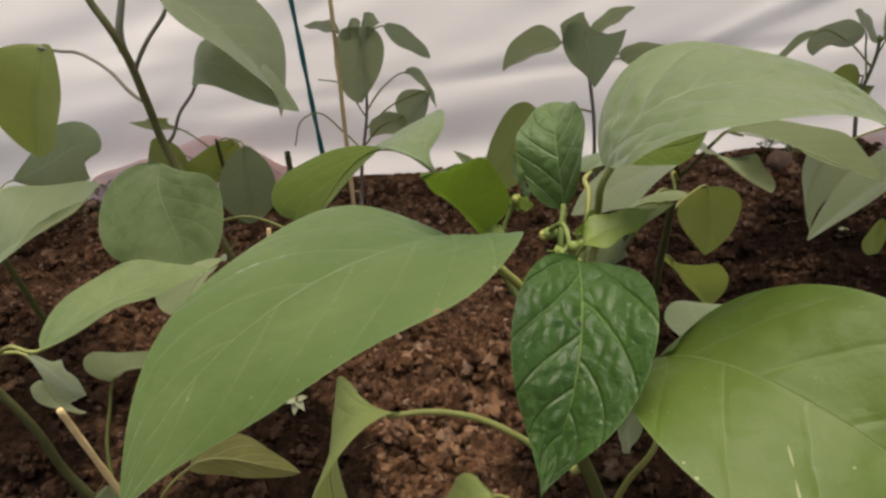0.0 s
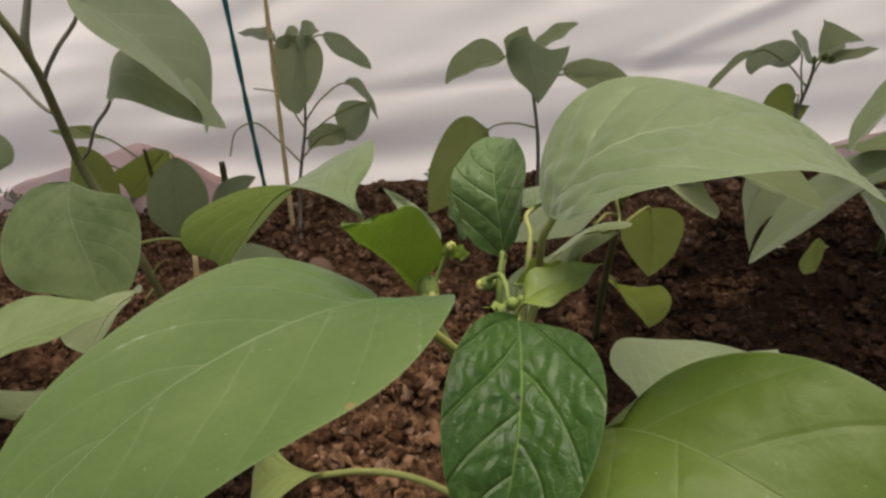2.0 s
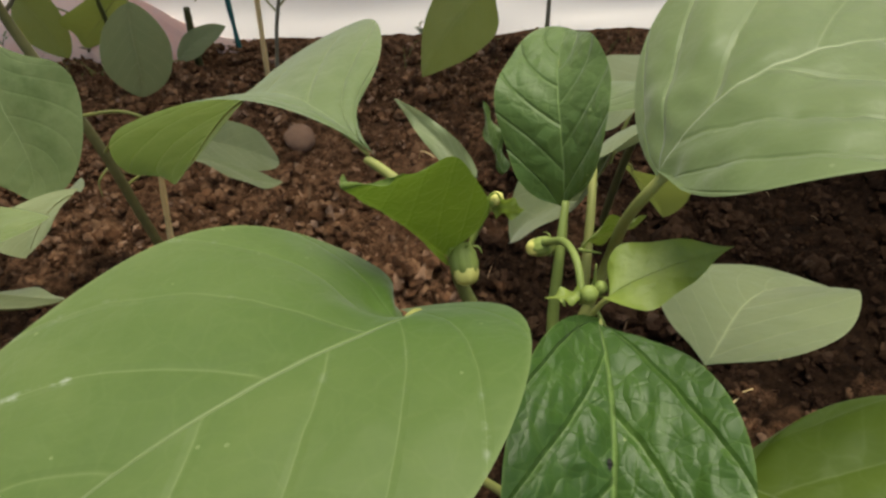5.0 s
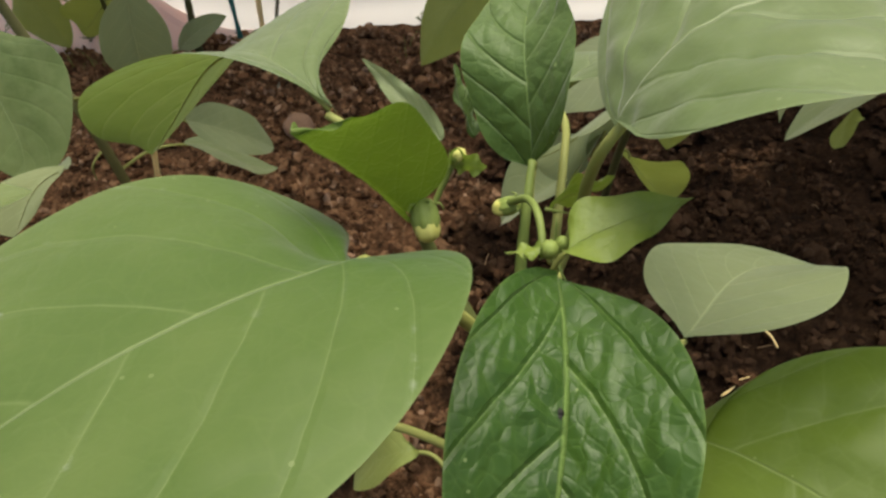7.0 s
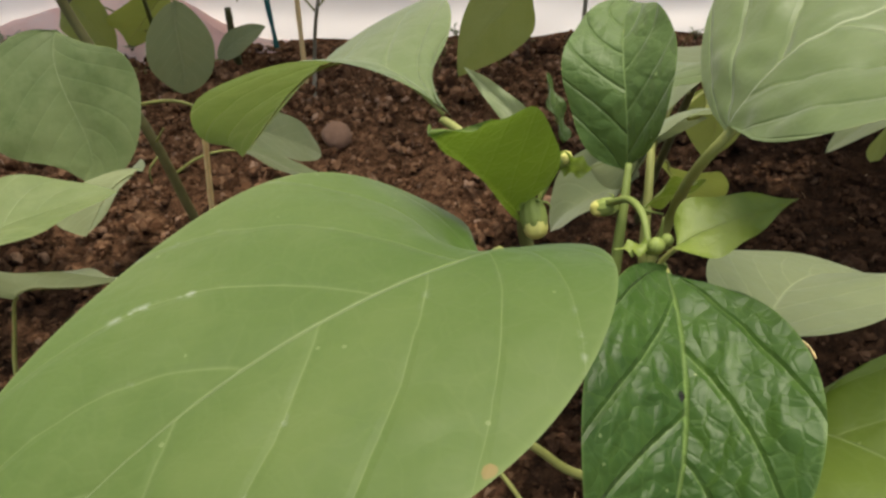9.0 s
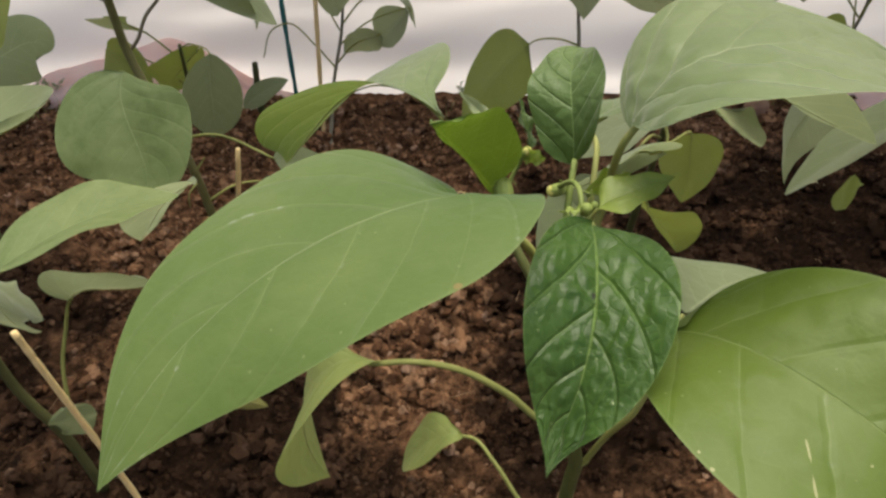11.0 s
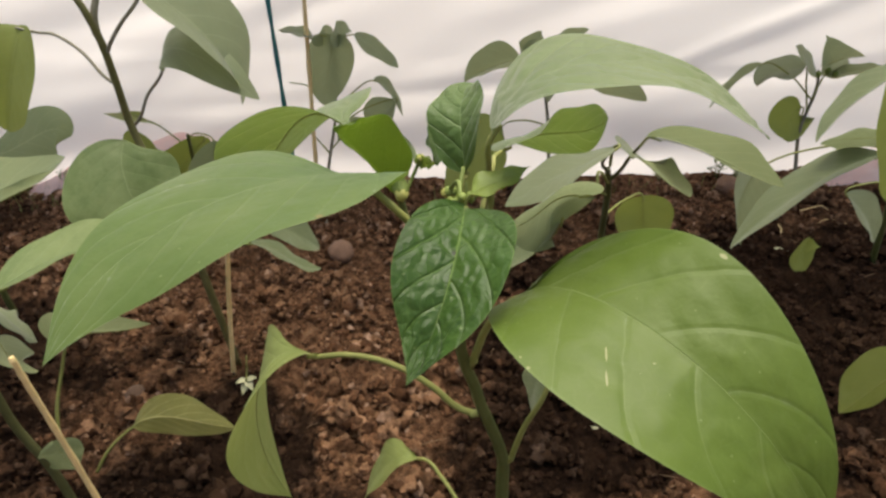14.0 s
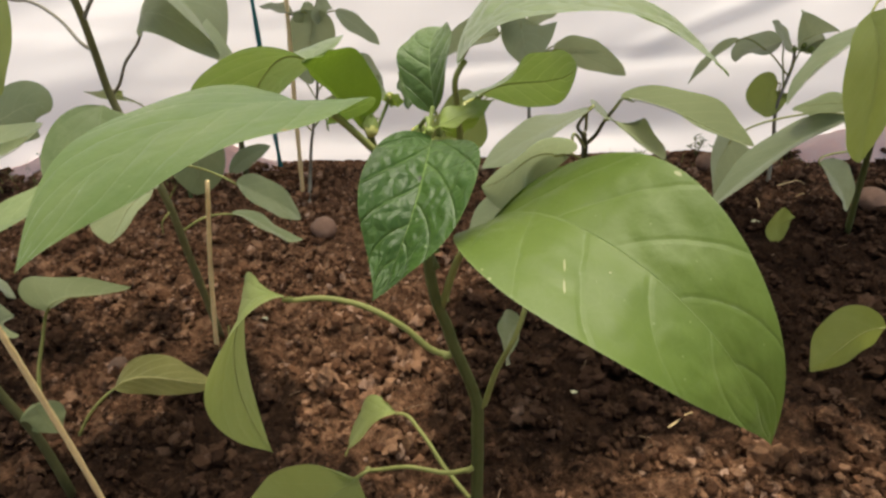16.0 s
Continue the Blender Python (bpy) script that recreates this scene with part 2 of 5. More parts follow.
STICK = stalk_material("stick_wood", (0.64, 0.46, 0.20), (0.86, 0.66, 0.33), 120)
STRAW = stalk_material("straw_dry", (0.13, 0.075, 0.040), (0.30, 0.20, 0.11), 120)
FLOWER = stalk_material("fallen_flower_white", (0.32, 0.32, 0.18), (0.46, 0.45, 0.29), 160)


# x, y, radius, gain: dry or lit soil, then moist soil and painted shade under plants
DRY_LIT = ((0.42, 0.47, 0.08, 0.20), (-0.25, 0.62, 0.08, 0.34), (-0.08, 0.80, 0.12, 0.24), (0.10, 1.15, 0.25, 0.18), (0.05, 0.62, 0.13, 0.42), (0.06, 0.88, 0.12, 0.34), (-0.14, 0.96, 0.16, 0.30), (-0.27, 1.18, 0.34, 0.38), (-0.38, 0.94, 0.14, 0.26), (0.53, 0.90, 0.06, 0.22), (0.58, 1.20, 0.24, 0.24))
WET_SHADED = ((-0.42, 0.64, 0.10, 0.14), (-0.10, 0.60, 0.08, 0.20), (0.68, 0.87, 0.26, 0.40), (0.25, 0.62, 0.13, 0.34), (-0.17, 0.51, 0.14, 0.32), (-0.03, 0.46, 0.09, 0.24), (-0.48, 0.80, 0.11, 0.22), (0.21, 0.93, 0.08, 0.20), (0.46, 0.68, 0.12, 0.28), (0.11, 0.56, 0.05, 0.18), (-0.28, 0.74, 0.09, 0.18))


def damp_shade(m):
    """How light the soil is, from 0 to 1: ragged damp and dry patches, with plant shade and lit soil painted in."""
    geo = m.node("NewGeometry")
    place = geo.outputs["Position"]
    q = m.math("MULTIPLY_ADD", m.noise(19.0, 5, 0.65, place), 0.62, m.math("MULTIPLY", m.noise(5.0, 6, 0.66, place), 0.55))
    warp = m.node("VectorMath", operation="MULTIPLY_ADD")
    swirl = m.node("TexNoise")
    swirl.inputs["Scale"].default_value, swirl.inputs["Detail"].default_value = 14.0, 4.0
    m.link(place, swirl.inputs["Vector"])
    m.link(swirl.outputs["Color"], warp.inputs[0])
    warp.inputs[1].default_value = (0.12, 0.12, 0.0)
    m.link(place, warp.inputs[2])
    for spots, sign in ((DRY_LIT, 1.0), (WET_SHADED, -1.0)):
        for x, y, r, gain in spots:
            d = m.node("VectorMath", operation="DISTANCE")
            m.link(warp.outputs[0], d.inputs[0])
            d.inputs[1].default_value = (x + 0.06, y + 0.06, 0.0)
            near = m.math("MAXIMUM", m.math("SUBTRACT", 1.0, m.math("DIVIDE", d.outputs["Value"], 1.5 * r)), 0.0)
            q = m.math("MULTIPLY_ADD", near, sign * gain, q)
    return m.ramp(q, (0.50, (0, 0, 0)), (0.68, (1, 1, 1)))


def soil_material():
    m = Nodes("soil_brown")
    mid = m.noise(60, 6, 0.7)
    fine = m.noise(330, 5, 0.75)
    col = m.ramp(mid, (0.36, (0.020, 0.011, 0.006)), (0.50, (0.128, 0.064, 0.033)), (0.70, (0.33, 0.186, 0.104)))
    col = m.mix(m.ramp(fine, (0.5, (0, 0, 0)), (0.75, (1, 1, 1))), col, (0.280, 0.158, 0.088))
    # near-black where the bed is moist or shade is painted in
    col = m.mix(damp_shade(m), m.mix(0.88, col, (0.006, 0.004, 0.003)), col)
    m.bump(m.math("ADD", mid, m.math("MULTIPLY", fine, 0.6)), 1.0, 0.010)
    return m.set(Base_Color=col, Roughness=1.0, Specular_IOR_Level=0.04)


SOIL = soil_material()


def clod_material():
    m = Nodes("clod_brown")
    isl = m.node("NewGeometry").outputs["Random Per Island"]
    c = m.ramp(isl, (0.0, (0.072, 0.034, 0.017)), (0.45, (0.195, 0.098, 0.050)), (0.88, (0.350, 0.198, 0.110)), (1.0, (0.48, 0.310, 0.210)))
    # crumbs take the same painted shade and damp as the ground
    c = m.mix(damp_shade(m), m.mix(0.86, c, (0.006, 0.004, 0.003)), c)
    c = m.mix(m.ramp(m.noise(55, 4, 0.65), (0.38, (0.65, 0.65, 0.65)), (0.56, (0, 0, 0))), c, (0.050, 0.028, 0.018))
    m.bump(m.noise(380, 5, 0.75), 1.0, 0.004)
    return m.set(Base_Color=c, Roughness=1.0, Specular_IOR_Level=0.04)


CLOD = clod_material()


def film_material():
    m = Nodes("fleece_white")
    n = m.noise(1.6, 3, 0.5)
    c = m.mix(m.ramp(n, (0.35, (0, 0, 0)), (0.7, (1, 1, 1))), (0.83, 0.775, 0.72), (0.87, 0.825, 0.775))
    c = m.mix(m.math("MULTIPLY", m.noise(900, 2), 0.12), c, (0.68, 0.64, 0.62))
    m.set(Base_Color=c, Roughness=0.8, Specular_IOR_Level=0.1)
    tr = m.node("BsdfTranslucent")
    m.link(c, tr.inputs[0])
    mx = m.node("MixShader")
    mx.inputs[0].default_value = 0.60
    m.link(m.bsdf.outputs[0], mx.inputs[1])
    m.link(tr.outputs[0], mx.inputs[2])
    m.link(mx.outputs[0], m.out.inputs[0])
    return m.mat


FILM = film_material()


def cloth_material():
    m = Nodes("cloth_pink")
    c = m.mix(m.ramp(m.noise(9, 4), (0.35, (0, 0, 0)), (0.65, (1, 1, 1))), (0.90, 0.63, 0.57), (0.93, 0.78, 0.73))
    m.bump(m.noise(60, 3), 0.15, 0.003)
    m.set(Base_Color=c, Roughness=0.9, Specular_IOR_Level=0.1)
    tr = m.node("BsdfTranslucent")
    m.link(c, tr.inputs[0])
    mx = m.node("MixShader")
    mx.inputs[0].default_value = 0.5
    m.link(m.bsdf.outputs[0], mx.inputs[1])
    m.link(tr.outputs[0], mx.inputs[2])
    m.link(mx.outputs[0], m.out.inputs[0])
    return m.mat


PINK = cloth_material()


def stone_material(name, low, high):
    m = Nodes(name)
    c = m.mix(m.noise(60, 5), low, high)
    m.bump(m.noise(160, 5, 0.7), 0.9, 0.004)
    return m.set(Base_Color=c, Roughness=0.85)


STONE = stone_material("stone_brown", (0.150, 0.080, 0.046), (0.280, 0.165, 0.105))
STONE_DULL = stone_material("stone_dull_brown", (0.060, 0.034, 0.020), (0.150, 0.088, 0.052))


# ---- builders ----
def mesh_object(name, verts, faces, material, parent=None, label="", uvs=None, origin=(0, 0, 0)):
    me = bpy.data.meshes.new(name)
    o = Vector(origin)
    me.from_pydata([tuple(Vector(v) - o) for v in verts], [], faces)
    if uvs is not None:
        layer = me.uv_layers.new(name="UVMap")
        for loop in me.loops:
            layer.data[loop.index].uv = uvs[loop.vertex_index]
    me.polygons.foreach_set("use_smooth", [True] * len(me.polygons))
    me.materials.append(material)
    me.update()
    ob = new(name, me)
    ob.location = o
    if parent:
        ob.parent = parent
        ob.location = o - Vector(parent_origin(parent))
    if label:
        ob["label"] = label
    return ob


def parent_origin(ob):
    """The world place of an unturned object."""
    p = Vector(ob.location)
    while ob.parent:
        ob = ob.parent
        p = p + Vector(ob.location)
    return p


def spline(points, steps):
    """A smooth curve through the points that does not overshoot where they lie close."""
    p = np.array(points, float)
    d = np.linalg.norm(np.diff(p, axis=0), axis=1) + 1e-9
    v = np.diff(p, axis=0) / d[:, None]
    t = [v[0]]
    for i in range(1, len(p) - 1):
        t.append((v[i - 1] * d[i] + v[i] * d[i - 1]) / (d[i] + d[i - 1]))
    t.append(v[-1])
    out = []
    for i in range(len(p) - 1):
        for k in range(steps):
            q = k / steps
            out.append((2 * q ** 3 - 3 * q * q + 1) * p[i] + (q ** 3 - 2 * q * q + q) * d[i] * t[i] + (3 * q * q - 2 * q ** 3) * p[i + 1] + (q ** 3 - q * q) * d[i] * t[i + 1])
    out.append(p[-1])
    return np.array(out)


def tube_data(points, r0, r1, steps=6, sides=8, ribs=0.0, knob=0.0):
    """Verts and faces of a tapering round stalk through the points."""
    c = spline(points, steps)
    n = len(c)
    t = np.gradient(c, axis=0)
    t /= np.linalg.norm(t, axis=1)[:, None] + 1e-12
    ref = np.array([0.3, 0.9, 0.2])
    verts, faces = [], []
    for i in range(n):
        a = np.cross(t[i], ref)
        a /= np.linalg.norm(a) + 1e-12
        b = np.cross(t[i], a)
        r = r0 + (r1 - r0) * i / (n - 1)
        r *= 1 + knob * math.sin(i * 1.9 + r0 * 4000)
        for k in range(sides):
            q = 2 * math.pi * k / sides
            rr = r * (1 + ribs * math.cos(4 * q))
            verts.append(c[i] + rr * (math.cos(q) * a + math.sin(q) * b))
    for i in range(n - 1):
        for k in range(sides):
            k2 = (k + 1) % sides
            faces.append((i * sides + k, i * sides + k2, (i + 1) * sides + k2, (i + 1) * sides + k))
    faces.append(tuple(range(sides))[::-1])
    faces.append(tuple((n - 1) * sides + k for k in range(sides)))
    return verts, faces


def stalk(name, points, r0, r1, material, parent, label="", **kw):
    v, f = tube_data(points, r0, r1, **kw)
    return mesh_object(name, v, f, material, parent, label, origin=points[0])


LEAF_SEED = [11]


def leaf(plant, rib, facing, shape, material, label="", veins=7, quilt=0.0006, wave=0.0015, ns=44, nu=20, midrib=True, stalk_from=None, via=(), thick=None, pucker=0.3, hollow=0.0, sweep=0.36):
    """A leaf blade. rib: four control points of the midrib, base to tip. facing: polar angles of the blade's normal and its twist
    to the tip. shape: half width, skew, fold, curl, two powers of the outline, and how far its base lobes reach back; with
    twelve values, all after the skew are given for each half of the blade."""
    p = np.array(rib, float)
    th, ph, tw = facing
    w0, skew, *rest = shape
    folds, curls, pas, pbs, lobes = [(v, v) for v in rest] if len(rest) == 5 else [rest[k:k + 2] for k in range(0, 10, 2)]
    peaks = [(a / (a + b)) ** a * (b / (a + b)) ** b for a, b in zip(pas, pbs)]
    LEAF_SEED[0] += 1
    sd = LEAF_SEED[0] * 3.7
    up = np.array([math.sin(th) * math.cos(ph), math.sin(th) * math.sin(ph), math.cos(th)])
    verts, uvs, faces = [], [], []
    centre = []
    ss = [0.5 * i / ns + 0.25 * (1 - math.cos(math.pi * i / ns)) for i in range(ns + 1)]
    mids = [(1 - s) ** 3 * p[0] + 3 * s * (1 - s) ** 2 * p[1] + 3 * s * s * (1 - s) * p[2] + s ** 3 * p[3] for s in ss]
    tans = [3 * (1 - s) ** 2 * (p[1] - p[0]) + 6 * s * (1 - s) * (p[2] - p[1]) + 3 * s * s * (p[3] - p[2]) for s in ss]
    tans = [q / (np.linalg.norm(q) + 1e-9) for q in tans]
    norms = [up] * (ns + 1)
    half = ns // 2
    for i in list(range(half, ns + 1)) + list(range(half - 1, -1, -1)):
        ref = up if i == half else norms[i - 1] if i > half else norms[i + 1]
        q = ref - (ref @ tans[i]) * tans[i]
        norms[i] = q / (np.linalg.norm(q) + 1e-9)
    for i in range(ns + 1):
        s, m, t, n = ss[i], mids[i], tans[i], norms[i]
        e = np.cross(t, n)
        k = tw * (s - 0.5)
        e, n = math.cos(k) * e + math.sin(k) * n, math.cos(k) * n - math.sin(k) * e
        down = -n if n[2] > -0.2 else n
        centre.append(m + down * (0.0003 + 0.019 * w0 * (1 - 0.75 * s)))
        for j in range(nu + 1):
            u = 2 * j / nu - 1
            q, sg = abs(u), (1 if u > 0 else -1)
            k = 1 if u > 0 else 0
            g = folds[k] + curls[k] * q / 2
            hh = w0 * max(s, 0.0) ** pas[k] * max(1 - s, 0.0) ** pbs[k] / peaks[k] * (1 + sg * skew)
            x = m + hh * q * (sg * math.cos(g) * e + math.sin(g) * n) - t * lobes[k] * w0 * q ** 1.5 * (1 - s) ** 3
            phase = (s - sweep * q ** 1.15) * veins + 0.23 * sg
            pocket = abs(math.cos(math.pi * phase)) ** 0.7
            across = math.sin(math.pi * (q * 6.0 + 2.6 * math.floor(phase + 0.5) + 2.2 * noise.noise(Vector((s * 11, u * 5, sd)))))
            lift = quilt * (pocket * (0.75 + pucker * across) - 0.4) * min(1.0, 4 * q) * min(1.0, 3 * (1 - q)) * min(1, 6 * s) * min(1, 5 * (1 - s))
            lift += wave * q * q * math.sin(s * 13 + sg * 1.7 + sd) * min(1, 4 * (1 - s))
            lift += quilt * (0.6 * noise.noise(Vector((x[0] * 70, x[1] * 70, x[2] * 70 + sd))) + 0.5 * noise.noise(Vector((x[0] * 170, x[1] * 170, x[2] * 170 + sd)))) * min(1.0, 3 * (1 - q))
            if hollow * sg > 0:
                lift -= abs(hollow) * math.exp(-((s - 0.10) / 0.10) ** 2) * math.exp(-((q - 0.42) / 0.26) ** 2)
            verts.append(x + n * lift)
            uvs.append((s, 0.5 + 0.5 * u))
    for i in range(ns):
        for j in range(nu):
            a = i * (nu + 1) + j
            faces.append((a, a + 1, a + nu + 2, a + nu + 1))
    ob = mesh_object("leaf", verts, faces, material, plant, label, uvs, origin=p[0])
    if midrib and ns > 8:
        c = centre[2:: max(1, ns // 11)]
        v, f = tube_data(c, 0.013 * w0, 0.003 * w0, steps=2, sides=6)
        mesh_object("midrib", v, f, PETIOLE, ob, "", origin=p[0])
    if stalk_from is not None:
        a0 = np.array(stalk_from, float)
        r = thick or 0.0013
        sink = (centre[2] - mids[2]) / (np.linalg.norm(centre[2] - mids[2]) + 1e-9) * r * 1.1
        way = list(via) or [0.5 * (a0 + p[0]) + np.array([0, 0, 0.12 * np.linalg.norm(p[0] - a0)])]
        stalk("petiole", [a0, *way, p[0] - tans[0] * 0.05 * w0 + sink, centre[2] + sink], r * 1.25, r * 0.8, PETIOLE, plant)
    return ob


def thing(name, place, label, category, group=""):
    e = new(name)
    e.location = place
    e.empty_display_size = 0.02
    return tagged(e, label, category, group)


# ---- ground ----
def ground_height(x, y):
    z = 0.016 * noise.noise(Vector((x * 3.1, y * 3.1, 0.3))) + 0.022 * noise.noise(Vector((x * 12, y * 12, 5.0)))
    z += 0.022 * abs(noise.noise(Vector((x * 33, y * 33, 9.0)))) + 0.007 * noise.noise(Vector((x * 85, y * 85, 2.0)))
    foot = min(max((y - 1.12) / 0.18, 0.0), 1.0)
    return z * (1 - 0.65 * foot) - 0.08 * min(max((y - 0.7) / 0.65, 0.0), 1.0) - 0.008


def grid(name, xs, ys, height, material):
    verts = [(x, y, height(x, y)) for y in ys for x in xs]
    w = len(xs)
    faces = [(j * w + i, j * w + i + 1, (j + 1) * w + i + 1, (j + 1) * w + i) for j in range(len(ys) - 1) for i in range(w - 1)]
    return mesh_object(name, verts, faces, material)


def spread(edges):
    out = []
    for a, b, step in edges:
        out += list(np.arange(a, b, step))
    return out + [edges[-1][1]]


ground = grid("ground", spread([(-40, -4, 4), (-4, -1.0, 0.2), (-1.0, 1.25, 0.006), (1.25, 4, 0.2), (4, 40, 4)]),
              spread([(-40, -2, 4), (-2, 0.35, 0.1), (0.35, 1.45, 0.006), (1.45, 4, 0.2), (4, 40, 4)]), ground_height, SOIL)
tagged(ground, "bare crumbly brown greenhouse soil", "soil", kind="structure")


# ---- fleece walls on both sides of the bed ----
def fleece(name, side, x0, x1):
    """A fleece sheet hung along the bed: from its foot it rises and leans inward."""
    verts, faces = [], []
    xs = spread([(x0, -1.3, 0.08), (-1.3, 1.7, 0.025), (1.7, x1, 0.08)])
    zs = spread([(-0.132, 0.6, 0.012), (0.6, 1.3, 0.05)])
    for z in zs:
        lean = 0.22 * max(z, 0) ** 1.8
        for x in xs:
            f = 0.026 * noise.noise(Vector((x * 0.9 + z * 1.2, z * 2.4 - x * 1.0, 1.0)))
            f += 0.006 * noise.noise(Vector((x * 1.2 + 3, z * 7.5 - x * 2.9, 4.0)))
            f += 0.0035 * noise.noise(Vector((x * 2.5, z * 19 - x * 5.0, 7.0)))
            f += 0.0012 * noise.noise(Vector((x * 9, z * 16, 3.0)))
            for z0, slope, wide, deep in ((0.42, 0.30, 0.030, 0.014), (0.30, 0.22, 0.022, 0.011), (0.50, -0.12, 0.035, 0.012), (0.20, 0.10, 0.020, 0.008), (0.36, 0.55, 0.020, 0.010), (0.16, -0.08, 0.016, 0.006)):
                c = z - z0 - slope * x - 0.03 * math.sin(2.1 * x + 9 * z0)
                f -= 0.34 * deep * math.exp(-(c / wide) ** 2) * (0.6 + 0.6 * math.sin(1.7 * x + 20 * z0))
            f += 0.008 * math.exp(-((z + 0.136 - 0.52 * x - 0.02 * math.sin(5 * x)) / 0.014) ** 2) * min(max((x - 0.42) / 0.15, 0), 1)
            f -= 0.006 * math.exp(-((z - 0.107 - 0.04 * x - 0.008 * math.sin(6 * x)) / 0.014) ** 2) * (0.5 + 0.5 * math.sin(2.3 * x + 0.6))
            f -= 0.03 * math.exp(-((z + 0.02) / 0.05) ** 2) * (0.5 + noise.noise(Vector((x * 3, 2.0, 0))))
            verts.append((x, (1.375 - lean + f) if side > 0 else (-1.35 + lean + f), z))
    w = len(xs)
    for j in range(len(zs) - 1):
        for i in range(w - 1):
            faces.append((j * w + i, j * w + i + 1, (j + 1) * w + i + 1, (j + 1) * w + i))
    return tagged(mesh_object(name, verts, faces, FILM), "white horticultural fleece wall with soft folds", "fleece wall", kind="structure")


fleece("wall_north", 1, -3.2, 3.2)
fleece("wall_south", -1, -3.2, 3.2)


def pink_fold():
    """Pinkish cloth bunched along the foot of the fleece."""
    xs = spread([(-1.3, 1.5, 0.012)])
    verts, faces, rows = [], [], 14
    for x in xs:
        h = 0.120 * math.exp(-((x + 0.42) / 0.12) ** 2) + 0.085 * math.exp(-((x + 0.62) / 0.16) ** 2) + 0.080 * math.exp(-((x - 1.08) / 0.22) ** 2) - 0.008
        h += 0.012 * noise.noise(Vector((x * 6, 0, 0)))
        for k in range(rows):
            a = k / (rows - 1)
            y = 1.285 + 0.10 * a + 0.012 * noise.noise(Vector((x * 14, a * 4, 3)))
            z = -0.095 + h * math.sin(math.pi * min(1, a * 0.75)) ** 0.8 + 0.010 * noise.noise(Vector((x * 20 + a * 6, a * 5, 1)))
            verts.append((x, y, z))
    for i in range(len(xs) - 1):
        for k in range(rows - 1):
            n = i * rows + k
            faces.append((n, n + rows, n + rows + 1, n + 1))
    return tagged(mesh_object("cloth_fold", verts, faces, PINK), "pinkish cloth bunched along the fleece's foot", "cloth", kind="structure")


pink_fold()

NEAR = dict(ns=72, nu=32)
MID = dict(ns=30, nu=14)
FAR = dict(ns=20, nu=10)


# ---- the pepper plant in front ----
p = thing("pepper_plant", (0.18, 0.365, 0), "young green pepper plant with broad leaves and yellow-tipped flower buds", "pepper plant", "pepper plants in the bed")
stalk("stem", [(0.18, 0.375, -0.01), (0.180, 0.365, 0.08), (0.182, 0.352, 0.146), (0.183, 0.349, 0.206), (0.183, 0.346, 0.237), (0.183, 0.343, 0.262), (0.18, 0.34, 0.28), (0.174, 0.335, 0.306), (0.168, 0.331, 0.33), (0.165, 0.328, 0.347), (0.161, 0.325, 0.363), (0.158, 0.321, 0.384), (0.157, 0.319, 0.405), (0.159, 0.320, 0.43), (0.160, 0.322, 0.466)], 0.0046, 0.0028, STEM, p, ribs=0.10, sides=16)
for at, to in (((0.167, 0.332, 0.319), (0.162, 0.331, 0.318)), ((0.162, 0.325, 0.365), (0.166, 0.324, 0.37)), ((0.186, 0.343, 0.261), (0.189, 0.342, 0.266)), ((0.181, 0.349, 0.188), (0.175, 0.348, 0.184))):
    stalk("leaf_node", [at, to], 0.0026, 0.0019, PETIOLE, p)
stalk("branch", [(0.161, 0.319, 0.395), (0.145, 0.335, 0.425), (0.130, 0.351, 0.449), (0.127, 0.349, 0.470)], 0.0026, 0.0018, STEM, p, sides=10)
stalk("branch", [(0.161, 0.320, 0.405), (0.157, 0.340, 0.440), (0.159, 0.354, 0.462), (0.161, 0.364, 0.470)], 0.0022, 0.0011, PEDICEL, p, sides=10)
leaf(p, ((0.162, 0.3178, 0.4738), (0.1595, 0.2499, 0.4795), (0.1473, 0.2537, 0.4423), (0.1396, 0.2279, 0.4472)), (0.32, -1.597, -0.076), (0.0267, -0.0184, 0.3093, 0.3276, 0.1516, 0.1644, 0.409, 0.5026, 1.3995, 1.3681, -0.2206, 0.0121), LEAF_GLOSSY, "glossy dark green puckered leaf with a black speck", veins=5, quilt=0.0010, pucker=0.5, sweep=0.30, stalk_from=(0.160, 0.321, 0.462), ns=110, nu=56)
leaf(p, ((0.1886, 0.2911, 0.4435), (0.2121, 0.268, 0.4805), (0.2712, 0.1884, 0.473), (0.2975, 0.1984, 0.3944)), (1.418, -0.935, -0.298), (0.0459, 0.0581, 0.1117, 0.1749, 0.0695, 0.1172, 0.6249, 0.7963, 1.096, 1.2052, -0.2777, 0.1929), LEAF_SCARRED, "broad matt green leaf with cream scars", stalk_from=(0.163, 0.325, 0.364), thick=0.0018, veins=6, quilt=0.0011, pucker=0.2, sweep=0.20, **NEAR)
leaf(p, ((0.1173, 0.3032, 0.4994), (0.1187, 0.2979, 0.5056), (0.0409, 0.257, 0.527), (0.022, 0.2023, 0.4832)), (-0.068, 0.283, 0.528), (0.0479, 0.0765, 0.1306, -0.0146, -0.0783, -0.1815, 0.945, 0.7252, 1.0234, 1.2534, 0.4459, 0.6359), LEAF_WORN, "broad matt green leaf with pale scratches along the veins", stalk_from=(0.160, 0.319, 0.41), thick=0.0017, veins=6, quilt=0.0006, hollow=0.006, wave=0.0024, **NEAR)
